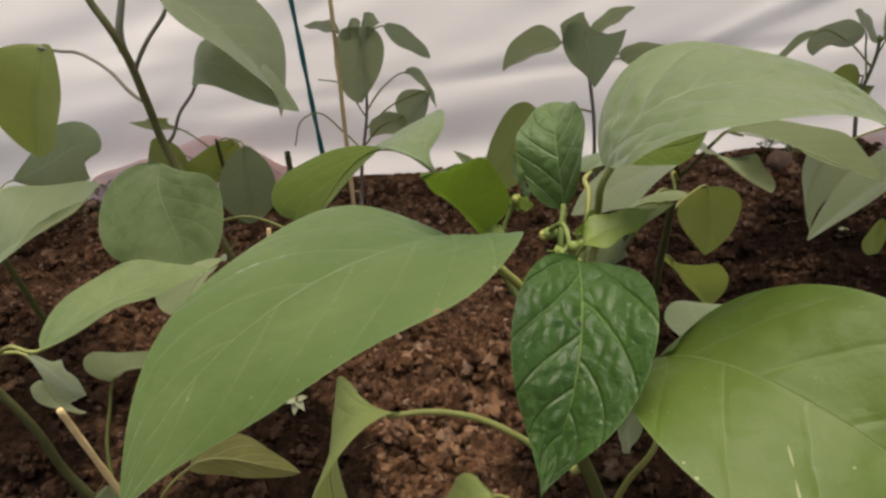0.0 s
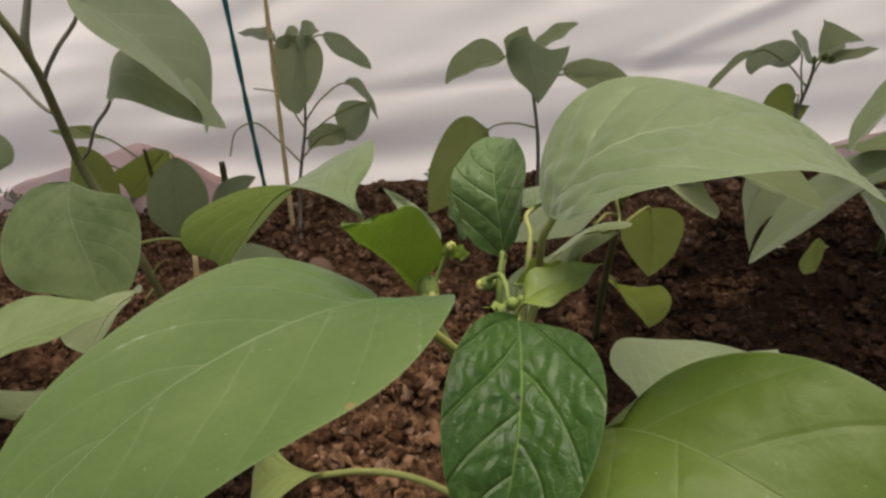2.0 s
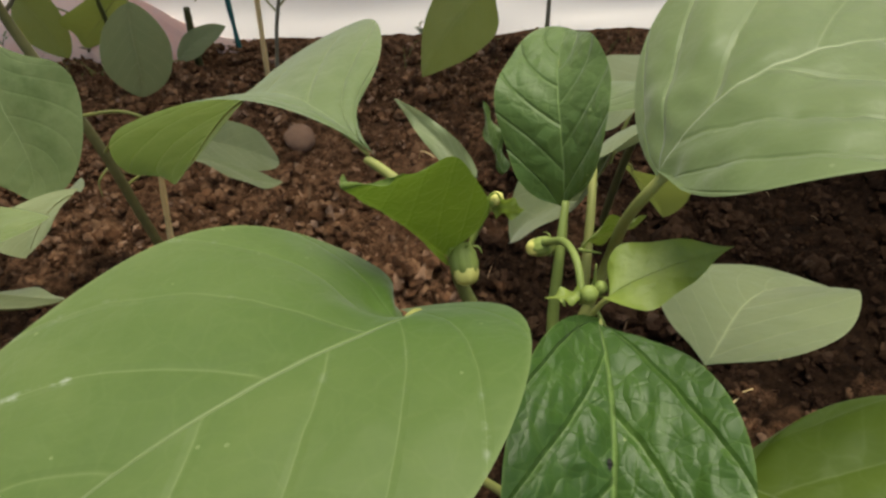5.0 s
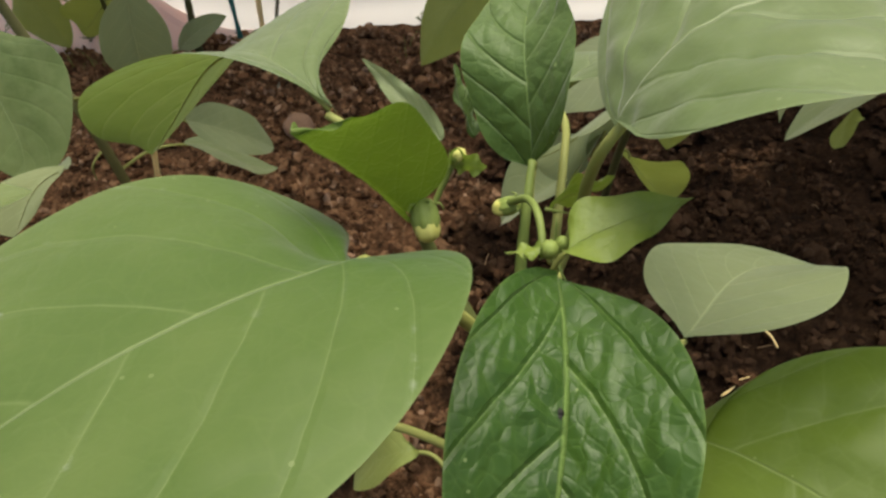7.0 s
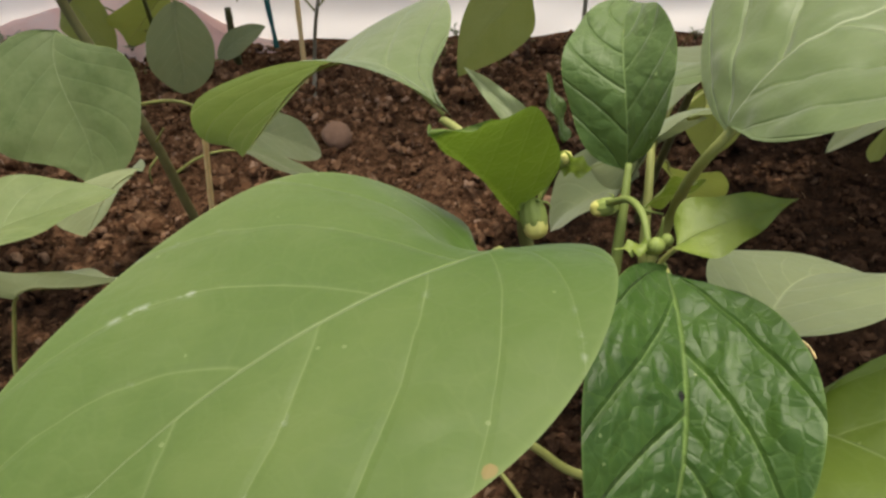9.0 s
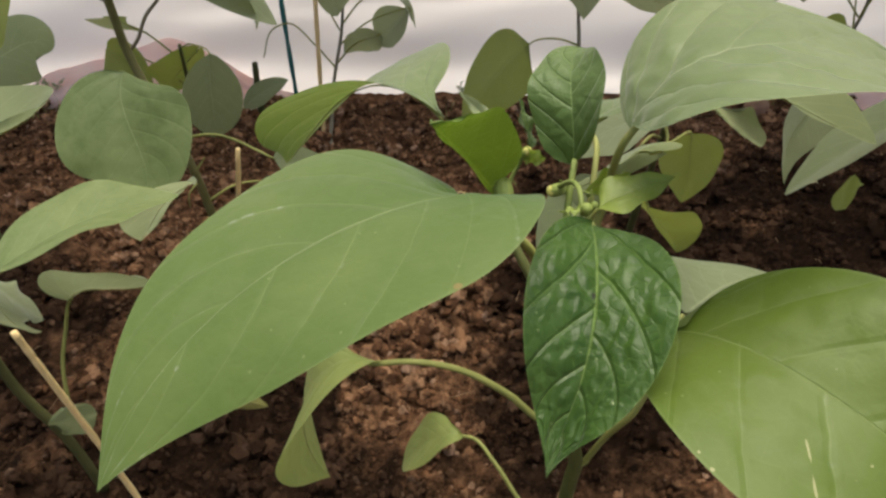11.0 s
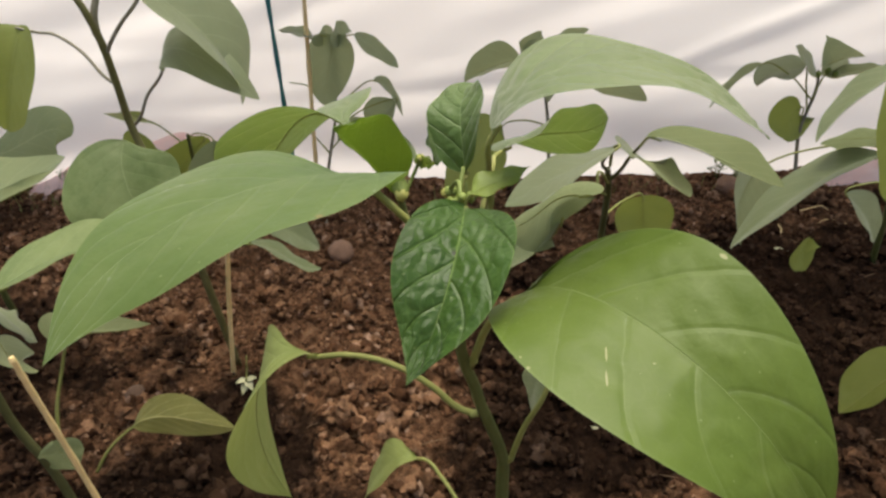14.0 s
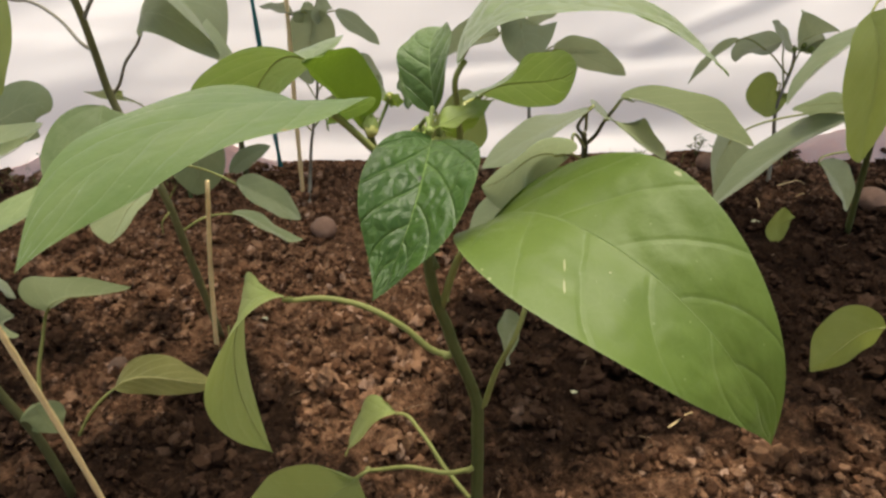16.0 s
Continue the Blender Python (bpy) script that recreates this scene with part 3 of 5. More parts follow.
leaf(p, ((0.1753, 0.34, 0.5029), (0.1979, 0.3575, 0.5512), (0.2805, 0.3509, 0.5252), (0.3159, 0.3674, 0.4814)), (0.255, 0.387, -0.369), (0.0496, -0.0649, 0.0359, 0.043, 0.0071, 0.0137, 0.6116, 0.3979, 1.1106, 0.8127, 0.0276, -0.0046), LEAF, "", stalk_from=(0.163, 0.340, 0.425), via=((0.175, 0.356, 0.452), (0.174, 0.348, 0.478)), thick=0.0016, veins=6, quilt=0.0019, pucker=0.15, **NEAR)
leaf(p, ((0.1617, 0.3669, 0.4642), (0.1599, 0.3738, 0.4935), (0.1563, 0.3949, 0.498), (0.1661, 0.4125, 0.4972)), (0.678, 1.96, -0.346), (0.0182, -0.0172, 0.22, 0.22, 0.15, 0.15, 0.377, 0.7575, 0.5021, 1.0002, -0.0872, -0.1632), LEAF_DARK, "dark green upright oval leaf", stalk_from=(0.160, 0.356, 0.462), thick=0.0010, veins=5, quilt=0.0007, pucker=0.4, sweep=0.30, **NEAR)
leaf(p, ((0.1646, 0.3228, 0.4774), (0.1726, 0.3265, 0.4812), (0.186, 0.3306, 0.4817), (0.1934, 0.3266, 0.4904)), (0.676, 0.06, -0.594), (0.0098, -0.0094, 0.1133, 0.1224, 0.0554, 0.0618, 0.6013, 0.6408, 1.4927, 1.4618, -0.1969, 0.1419), LEAF_BRIGHT, "small bright blistered young leaf", veins=6, quilt=0.0001, ns=40, nu=20, stalk_from=(0.161, 0.323, 0.466), thick=0.0007)
leaf(p, ((0.1246, 0.3419, 0.4729), (0.1081, 0.3365, 0.5012), (0.0999, 0.3296, 0.5092), (0.1025, 0.3334, 0.5082)), (1.885, -1.986, 0.752), (0.014, 0.62, -0.4044, -0.3678, -0.2454, -0.2241, 0.2736, 0.2584, 0.5039, 0.5, 0.4269, 0.1799), LEAF_YOUNG, "bright green hooded young leaf", veins=6, quilt=0.0005, midrib=False, **NEAR)
leaf(p, ((0.107, 0.365, 0.488), (0.077, 0.381, 0.518), (0.042, 0.46, 0.442), (0.015, 0.436, 0.415)), (-2.187, -0.87, 0.615), (0.05, 0.169, 0.223, -0.118, 1.187, 0.722, -0.129), LEAF, "", stalk_from=(0.128, 0.350, 0.462), thick=0.0015, veins=6, **NEAR)
leaf(p, ((0.231, 0.37, 0.367), (0.274, 0.421, 0.331), (0.293, 0.47, 0.308), (0.367, 0.462, 0.287)), (-0.318, -1.023, 0.289), (0.045, 0.128, 0.257, -0.062, 0.499, 0.729, -0.192), LEAF_PALE, "pale dusty green lower leaf", stalk_from=(0.188, 0.343, 0.262), via=((0.196, 0.338, 0.3), (0.206, 0.334, 0.33)), thick=0.0016, veins=6, **NEAR)
leaf(p, ((0.0682, 0.3431, 0.3582), (0.0355, 0.3345, 0.3817), (0.0045, 0.3441, 0.2875), (0.0151, 0.3873, 0.159)), (1.519, 3.067, 0.044), (0.0413, 0.1036, 0.1114, 0.1184, 0.0524, 0.057, 1.3369, 1.3368, 1.2189, 1.22, 0.1255, -0.1851), LEAF_LIGHT, "", stalk_from=(0.166, 0.332, 0.318), via=((0.157, 0.334, 0.32), (0.138, 0.339, 0.336), (0.112, 0.344, 0.350), (0.088, 0.344, 0.356)), thick=0.0018, veins=6, **NEAR)
leaf(p, ((0.1148, 0.417, 0.1739), (0.1038, 0.413, 0.1888), (0.0769, 0.4175, 0.152), (0.0633, 0.4373, 0.0943)), (1.208, 3.062, 0.044), (0.0215, 0.1036, 0.1114, 0.1184, 0.0524, 0.057, 1.1, 1.1, 0.8, 0.8, 0.1255, -0.1851), LEAF_LIGHT, "small folded pale green leaf", stalk_from=(0.179, 0.354, 0.138), via=((0.158, 0.375, 0.151), (0.137, 0.4, 0.168), (0.123, 0.415, 0.172)), thick=0.0016, veins=6, **MID)
leaf(p, ((0.1043, 0.3029, 0.2378), (0.0522, 0.3119, 0.1767), (0.0214, 0.3274, 0.1286), (-0.0152, 0.3636, 0.1092)), (0.823, -1.524, -0.357), (0.0358, 0.0408, 0.1208, 0.1311, 0.06, 0.0675, 0.3882, 0.3844, 0.892, 0.8949, -0.0056, -0.3456), LEAF_LIGHT, "pale lower leaf near the soil", stalk_from=(0.18, 0.349, 0.186), via=((0.163, 0.35, 0.18), (0.129, 0.354, 0.182), (0.107, 0.357, 0.175)), thick=0.0016, veins=6, **MID)
leaf(p, ((0.186, 0.44, 0.444), (0.208, 0.463, 0.451), (0.235, 0.444, 0.443), (0.252, 0.457, 0.454)), (1.025, 2.539, 0.581), (0.05, -0.083, 0.128, -0.23, 0.628, 0.721, 0.077), LEAF, "", stalk_from=(0.168, 0.350, 0.440), veins=6, **MID)
leaf(p, ((0.215, 0.395, 0.291), (0.206, 0.402, 0.274), (0.206, 0.404, 0.255), (0.207, 0.412, 0.236)), (0.317, -1.996, 0.038), (0.018, 0.013, 0.214, -0.118, 0.602, 0.848, 0.097), LEAF_PALE, "", **MID)
leaf(p, ((0.135, 0.375, 0.469), (0.128, 0.384, 0.473), (0.12, 0.392, 0.478), (0.111, 0.4, 0.482)), (0.9, 2.6, 0.2), (0.0046, 0, 0.5, 0, 0.45, 0.95, 0), LEAF_PALE, "", **MID)
leaf(p, ((0.146, 0.39, 0.458), (0.142, 0.396, 0.462), (0.14, 0.402, 0.468), (0.14, 0.408, 0.474)), (1.1, -0.6, 0), (0.0045, 0, 0.5, 0, 0.6, 0.8, 0), LEAF_DARK, "", **MID)
leaf(p, ((0.137, 0.354, 0.478), (0.14, 0.355, 0.48), (0.143, 0.352, 0.478), (0.147, 0.352, 0.479)), (1.621, 0.688, 0), (0.004, 0, 0.151, -0.198, 0.6, 0.85, 0.1), LEAF_BRIGHT, "", **FAR)
leaf(p, ((0.167, 0.355, 0.459), (0.17, 0.362, 0.462), (0.179, 0.357, 0.46), (0.186, 0.364, 0.463)), (1.29, 2.42, -0.038), (0.01, 0.003, 0.159, -0.189, 0.597, 0.857, 0.1), LEAF_BRIGHT, "", **MID)
leaf(p, ((0.159, 0.326, 0.473), (0.155, 0.328, 0.473), (0.157, 0.328, 0.47), (0.15, 0.327, 0.472)), (1.068, 2.73, -0.009), (0.003, -0.001, 0.149, -0.202, 0.599, 0.853, 0.1), LEAF_BRIGHT, "", **FAR)


def lathe(profile, sides=14, lobes=0, depth=0.0):
    verts = [(r * (1 + depth * math.cos(lobes * 2 * math.pi * k / sides)) * math.cos(2 * math.pi * k / sides), r * (1 + depth * math.cos(lobes * 2 * math.pi * k / sides)) * math.sin(2 * math.pi * k / sides), z) for r, z in profile for k in range(sides)]
    faces = [(i * sides + k, i * sides + (k + 1) % sides, (i + 1) * sides + (k + 1) % sides, (i + 1) * sides + k) for i in range(len(profile) - 1) for k in range(sides)]
    return verts, faces


def bud(plant, place, way, size, open_tip=True):
    """A flower bud: a green calyx with short teeth and, where it opens, a lobed yellow tip. way: where the tip points."""
    turn = Vector(way).to_track_quat("Z", "Y").to_matrix()
    o = Vector(place)
    verts, faces = lathe([(0.02 * size, -0.75 * size), (0.30 * size, -0.70 * size), (0.46 * size, -0.35 * size), (0.50 * size, 0.05 * size), (0.44 * size, 0.35 * size), (0.26 * size, 0.50 * size), (0.005 * size, 0.54 * size)], sides=30, lobes=10, depth=0.06)
    body = mesh_object("bud", [turn @ Vector(v) + o for v in verts], faces, BUD, plant, "green flower bud", origin=o)
    if open_tip:
        verts, faces = lathe([(0.44 * size, 0.20 * size), (0.45 * size, 0.42 * size), (0.36 * size, 0.66 * size), (0.16 * size, 0.80 * size), (0.005 * size, 0.76 * size)], sides=20, lobes=5, depth=0.09)
        mesh_object("petal_tip", [turn @ Vector(v) + o for v in verts], faces, PETAL, body, "pale yellow petals", origin=o)
    for k in range(5):
        q = 2 * math.pi * k / 5
        d = Vector((math.cos(q), math.sin(q), 0))
        pts = [turn @ (d * 0.40 * size + Vector((0, 0, -0.55 * size))) + o, turn @ (d * 0.60 * size + Vector((0, 0, -0.50 * size))) + o, turn @ (d * 0.70 * size + Vector((0, 0, -0.25 * size))) + o]
        v, f = tube_data([tuple(x) for x in pts], 0.06 * size, 0.015 * size, steps=3, sides=5)
        mesh_object("sepal", v, f, BUD, body, origin=o)
    return body


bud(p, (0.1300, 0.341, 0.4705), (0.12, -0.80, -0.56), 0.0076)
stalk("pedicel", [(0.128, 0.351, 0.468), (0.128, 0.350, 0.478), (0.129, 0.346, 0.477)], 0.0009, 0.0011, PEDICEL, p)
bud(p, (0.1535, 0.3545, 0.4610), (-0.85, 0.1, -0.35), 0.0056)
stalk("pedicel", [(0.160, 0.327, 0.470), (0.1595, 0.338, 0.474), (0.158, 0.347, 0.471), (0.154, 0.354, 0.463)], 0.0010, 0.0012, PEDICEL, p)
bud(p, (0.1610, 0.3265, 0.4735), (0.0, -0.3, 0.95), 0.0046, False)
bud(p, (0.1645, 0.3290, 0.4730), (0.6, 0.1, 0.8), 0.0034, False)
bud(p, (0.1655, 0.3310, 0.4700), (0.7, 0.4, 0.6), 0.0028, False)
bud(p, (0.1390, 0.3560, 0.4790), (0.4, -0.3, 0.8), 0.0042, True)
stalk("pedicel", [(0.131, 0.351, 0.462), (0.135, 0.355, 0.470), (0.138, 0.357, 0.476)], 0.0008, 0.0010, PEDICEL, p)
stalk("shoot_tip", [(0.163, 0.329, 0.470), (0.163, 0.332, 0.479)], 0.0005, 0.0002, PEDICEL, p)
stalk("shoot_tip", [(0.163, 0.324, 0.470), (0.165, 0.319, 0.469)], 0.0006, 0.0002, PEDICEL, p)
stalk("shoot_tip", [(0.164, 0.352, 0.462), (0.171, 0.352, 0.460)], 0.0006, 0.0002, PEDICEL, p)


# ---- the tall plant with the dark stem ----
p = thing("pepper_plant", (-0.1605, 0.7282, -0.0035), "tall pepper plant with dark stem, drooping leaves and one round leaf", "pepper plant", "pepper plants in the bed")
stalk("stem", [(-0.1605, 0.7282, -0.0235), (-0.160, 0.705, 0.124), (-0.168, 0.702, 0.229), (-0.192, 0.716, 0.295), (-0.203, 0.722, 0.335), (-0.201, 0.715, 0.388), (-0.199, 0.705, 0.441), (-0.202, 0.7, 0.466), (-0.209, 0.7, 0.486), (-0.216, 0.7, 0.522)], 0.0052, 0.0034, STEM_TALL, p, ribs=0.08)
stalk("branch", [(-0.2, 0.705, 0.441), (-0.197, 0.705, 0.459), (-0.19, 0.71, 0.479), (-0.179, 0.72, 0.509)], 0.004, 0.0026, STEM_HAZY, p)
stalk("branch", [(-0.2, 0.71, 0.418), (-0.19, 0.705, 0.431), (-0.171, 0.7, 0.452), (-0.146, 0.7, 0.477), (-0.136, 0.7, 0.497)], 0.0022, 0.0016, STEM_HAZY, p)
stalk("petiole", [(-0.202, 0.715, 0.387), (-0.211, 0.718, 0.392), (-0.234, 0.73, 0.415), (-0.273, 0.75, 0.43), (-0.291, 0.76, 0.428), (-0.321, 0.77, 0.431)], 0.002, 0.0014, STEM_HAZY, p)
stalk("petiole", [(-0.208, 0.73, 0.331), (-0.195, 0.725, 0.342), (-0.169, 0.71, 0.377), (-0.146, 0.7, 0.4), (-0.132, 0.69, 0.42)], 0.0018, 0.0014, STEM_HAZY, p)
leaf(p, ((-0.143, 0.698, 0.493), (-0.097, 0.7, 0.45), (-0.069, 0.703, 0.421), (-0.069, 0.7, 0.368)), (5.885, 0.12, 0.517), (0.049, -0.082, 0.383, -0.042, 0.622, 0.897, 0.087), LEAF_HAZY, "large drooping dark green leaf", veins=6, **MID)
leaf(p, ((-0.137, 0.692, 0.408), (-0.137, 0.690, 0.455), (-0.090, 0.685, 0.425), (-0.048, 0.692, 0.376)), (0.5, -0.9, 0), (0.029, -0.033, 0.1, -0.148, 0.61, 0.776, 0), LEAF_HAZY, "", veins=6, **MID)
leaf(p, ((-0.318, 0.771, 0.429), (-0.324, 0.749, 0.407), (-0.354, 0.754, 0.352), (-0.363, 0.752, 0.32)), (1.065, -1.744, 0.093), (0.051, 0.03, 0.327, 0.021, 0.513, 0.755, 0.098), LEAF_OLD, "yellowing broad leaf", veins=6, **MID)

stalk("stub", [(-0.156, 0.68, 0.213), (-0.163, 0.672, 0.206), (-0.167, 0.672, 0.188)], 0.0012, 0.0006, PETIOLE, p)
stalk("stub", [(-0.149, 0.675, 0.234), (-0.137, 0.672, 0.25)], 0.0012, 0.0006, PETIOLE, p)
leaf(p, ((-0.175, 0.653, 0.354), (-0.185, 0.618, 0.334), (-0.143, 0.602, 0.299), (-0.156, 0.576, 0.275)), (0.846, -1.555, -0.094), (0.058, 0.05, 0.213, -0.115, 0.613, 0.75, -0.039), LEAF_MOTTLED, "large round dark green leaf", veins=6, quilt=0.0010, ns=44, nu=20)
leaf(p, ((-0.085, 0.521, 0.334), (-0.111, 0.52, 0.325), (-0.122, 0.519, 0.299), (-0.137, 0.518, 0.281)), (-264.404, -2.825, -0.062), (0.031, -0.031, 0.284, -0.028, 0.597, 0.841, 0.103), LEAF_HAZY, "", **MID)
leaf(p, ((-0.065, 0.659, 0.26), (-0.055, 0.688, 0.231), (-0.031, 0.709, 0.2), (-0.024, 0.734, 0.167)), (-2.096, -2.604, 0), (0.021, -0.045, 0.259, -0.061, 0.605, 0.797, 0), LEAF_PALE, "", stalk_from=(-0.173, 0.705, 0.25), **MID)
leaf(p, ((-0.107, 0.732, 0.177), (-0.076, 0.746, 0.166), (-0.062, 0.74, 0.127), (-0.032, 0.758, 0.12)), (-13.185, -2.876, 0), (0.017, 0.013, 0.234, -0.092, 0.61, 0.813, 0), LEAF_PALE, "", stalk_from=(-0.162, 0.703, 0.17), **MID)

# ---- the low plant beside the fleece ----
p = thing("pepper_plant", (-0.3509, 1.1715, -0.058), "small pepper plant with rounded leaves close to the fleece", "pepper plant", "pepper plants in the bed")
stalk("stem", [(-0.3509, 1.1715, -0.078), (-0.3627, 1.1979, 0.0237), (-0.3399, 1.1523, 0.1263)], 0.00456, 0.00285, STEM, p)
leaf(p, ((-0.3308, 1.1922, 0.0967), (-0.3604, 1.1808, 0.0716), (-0.3901, 1.1933, 0.0351), (-0.4026, 1.1762, 0.0305)), (2.308, 3.104, -0.319), (0.0524, -0.044, 0.194, -0.139, 0.612, 0.68, 0.168), LEAF_OLD, "olive green rounded leaf", stalk_from=(-0.3627, 1.1865, 0.0807), **MID)
leaf(p, ((-0.2658, 1.0748, 0.1434), (-0.2806, 1.0691, 0.0932), (-0.2738, 1.0725, 0.0465), (-0.2943, 1.0702, 0.0066)), (2.467, -1.247, -0.154), (0.0467, -0.001, 0.22, -0.11, 0.633, 0.758, 0.175), LEAF_PALE, "", stalk_from=(-0.3456, 1.1637, 0.1149), **MID)
leaf(p, ((-0.4676, 1.1922, 0.1537), (-0.4516, 1.1785, 0.1559), (-0.4334, 1.1831, 0.1388), (-0.4015, 1.1956, 0.1263)), (3.945, 3.102, 0.519), (0.0536, 0.03, 0.121, -0.258, 0.545, 0.915, 0.12), LEAF_OLD, "thin yellowing drooping leaf", stalk_from=(-0.3627, 1.1922, 0.0807), **MID)

leaf(p, ((-0.490, 1.21, 0.088), (-0.468, 1.20, 0.085), (-0.448, 1.19, 0.050), (-0.432, 1.18, 0.004)), (0.9, -1.9, 0.2), (0.042, 0.05, 0.2, -0.1, 0.55, 0.75, 0.12), LEAF_OLD, "yellow-green leaf low behind the stem", stalk_from=(-0.3627, 1.1979, 0.0237), **MID)
leaf(p, ((-0.292, 1.245, -0.045), (-0.266, 1.25, -0.020), (-0.236, 1.255, -0.004), (-0.205, 1.26, 0.004)), (0.7, -1.6, 0.1), (0.022, 0.05, 0.2, -0.1, 0.6, 0.85, 0.05), LEAF_PALE, "", stalk_from=(-0.3627, 1.1979, 0.0237), **MID)

# ---- the plant beside the leaning stick ----
p = thing("pepper_plant", (-0.2538, 0.4747, -0), "small pepper plant with pale lower leaves", "pepper plant", "pepper plants in the bed")
stalk("stem", [(-0.2538, 0.4747, -0.02), (-0.23, 0.45, 0.024), (-0.234, 0.45, 0.114), (-0.247, 0.45, 0.175), (-0.249, 0.45, 0.232), (-0.262, 0.45, 0.29), (-0.280, 0.45, 0.35)], 0.0052, 0.003, STEM_BROWN, p)
leaf(p, ((-0.24, 0.544, 0.187), (-0.221, 0.54, 0.213), (-0.177, 0.526, 0.209), (-0.14, 0.53, 0.223)), (1.439, 2.599, 0.119), (0.039, 0.062, 0.337, 0.039, 0.559, 0.814, 0.114), LEAF_PALE, "", stalk_from=(-0.262, 0.5, 0.081), via=((-0.261, 0.52, 0.122), (-0.252, 0.535, 0.155)), thick=0.0016, **MID)
leaf(p, ((-0.145, 0.46, 0.162), (-0.114, 0.458, 0.19), (-0.076, 0.443, 0.182), (-0.029, 0.416, 0.209)), (1.985, 0.639, -0.037), (0.019, 0.079, 0.327, 0.027, 0.572, 0.916, 0.082), LEAF_VEINED, "", stalk_from=(-0.196, 0.455, 0.103), via=((-0.177, 0.458, 0.131),), veins=6, sweep=0.5, thick=0.0013, ns=40, nu=18)
leaf(p, ((-0.222, 0.453, 0.146), (-0.218, 0.452, 0.138), (-0.221, 0.452, 0.124), (-0.216, 0.457, 0.104)), (-0.344, -0.905, 0.006), (0.019, 0.011, 0.145, -0.206, 0.604, 0.841, 0.128), LEAF_PALE, "", **MID)
leaf(p, ((-0.272, 0.506, 0.225), (-0.266, 0.501, 0.209), (-0.268, 0.5, 0.194), (-0.245, 0.501, 0.191)), (0.726, 1.771, -0.453), (0.037, 0.033, 0.141, -0.211, 0.589, 0.866, 0.104), LEAF_HAZY, "", **MID)
leaf(p, ((-0.189, 0.424, 0.334), (-0.175, 0.418, 0.325), (-0.172, 0.419, 0.314), (-0.163, 0.42, 0.299)), (-0.794, -2.157, -0.066), (0.03, -0.007, 0.15, -0.2, 0.603, 0.852, 0.085), LEAF_PALE, "", stalk_from=(-0.25, 0.43, 0.32), **MID)
leaf(p, ((-0.154, 0.401, 0.365), (-0.118, 0.443, 0.374), (-0.105, 0.448, 0.37), (-0.071, 0.472, 0.363)), (0.42, -2.856, -0.113), (0.035, -0.042, 0.254, -0.067, 0.603, 0.866, 0.1), LEAF_MOTTLED, "", stalk_from=(-0.22, 0.42, 0.33), veins=6, ns=40, nu=18)

# ---- the plant behind, with the heart-shaped leaf ----
p = thing("pepper_plant", (0.3299, 0.8164, -0.0143), "pepper plant with a dark stem and a yellowish heart-shaped leaf", "pepper plant", "pepper plants in the bed")
stalk("stem", [(0.3299, 0.8164, -0.0343), (0.314, 0.75, 0.121), (0.31, 0.72, 0.2), (0.305, 0.69, 0.279), (0.301, 0.68, 0.298)], 0.0045, 0.003, STEM_BROWN, p)
stalk("branch", [(0.305, 0.69, 0.279), (0.313, 0.68, 0.295), (0.317, 0.66, 0.321), (0.323, 0.65, 0.338)], 0.0022, 0.0016, STEM_BROWN, p)
stalk("branch", [(0.302, 0.68, 0.295), (0.291, 0.66, 0.315), (0.295, 0.64, 0.34)], 0.002, 0.0014, STEM_BROWN, p)
leaf(p, ((0.368, 0.782, 0.201), (0.369, 0.781, 0.182), (0.379, 0.778, 0.149), (0.372, 0.772, 0.117)), (-9.098, -1.964, 0.053), (0.036, 0.056, 0.209, -0.125, 0.568, 0.874, 0.136), LEAF_OLD, "yellow-green heart-shaped leaf", stalk_from=(0.309, 0.72, 0.215), **MID)
leaf(p, ((0.334, 0.767, 0.114), (0.341, 0.771, 0.091), (0.372, 0.768, 0.078), (0.379, 0.761, 0.046)), (0.57, 1.749, 0.293), (0.047, 0.096, 0.346, 0.05, 0.607, 0.835, 0.015), LEAF_OLD, "", stalk_from=(0.313, 0.75, 0.138), **MID)
leaf(p, ((0.288, 0.601, 0.36), (0.243, 0.601, 0.333), (0.234, 0.61, 0.329), (0.193, 0.6, 0.303)), (0.083, -0.659, 0.632), (0.036, -0.037, 0.158, -0.19, 0.654, 0.948, 0.032), LEAF_HAZY, "", stalk_from=(0.301, 0.67, 0.307), **MID)
leaf(p, ((0.258, 0.562, 0.337), (0.223, 0.551, 0.349), (0.224, 0.538, 0.326), (0.191, 0.53, 0.324)), (1.616, -3.142, -0.477), (0.062, 0.175, -0.024, -0.404, 0.572, 0.843, 0.211), LEAF_PALE, "", stalk_from=(0.303, 0.68, 0.282), **MID)
leaf(p, ((0.317, 0.644, 0.331), (0.325, 0.659, 0.327), (0.347, 0.637, 0.305), (0.376, 0.64, 0.287)), (8.898, -2.136, 0.14), (0.046, -0.078, -0.013, -0.372, 0.536, 0.891, 0.156), LEAF_HAZY, "", stalk_from=(0.317, 0.66, 0.321), **MID)
leaf(p, ((0.329, 0.619, 0.362), (0.37, 0.612, 0.357), (0.406, 0.603, 0.332), (0.435, 0.581, 0.33)), (0.752, 1.015, 0.255), (0.039, -0.004, 0.296, -0.015, 0.605, 0.831, 0.225), LEAF_PALE, "", stalk_from=(0.323, 0.65, 0.338), **MID)
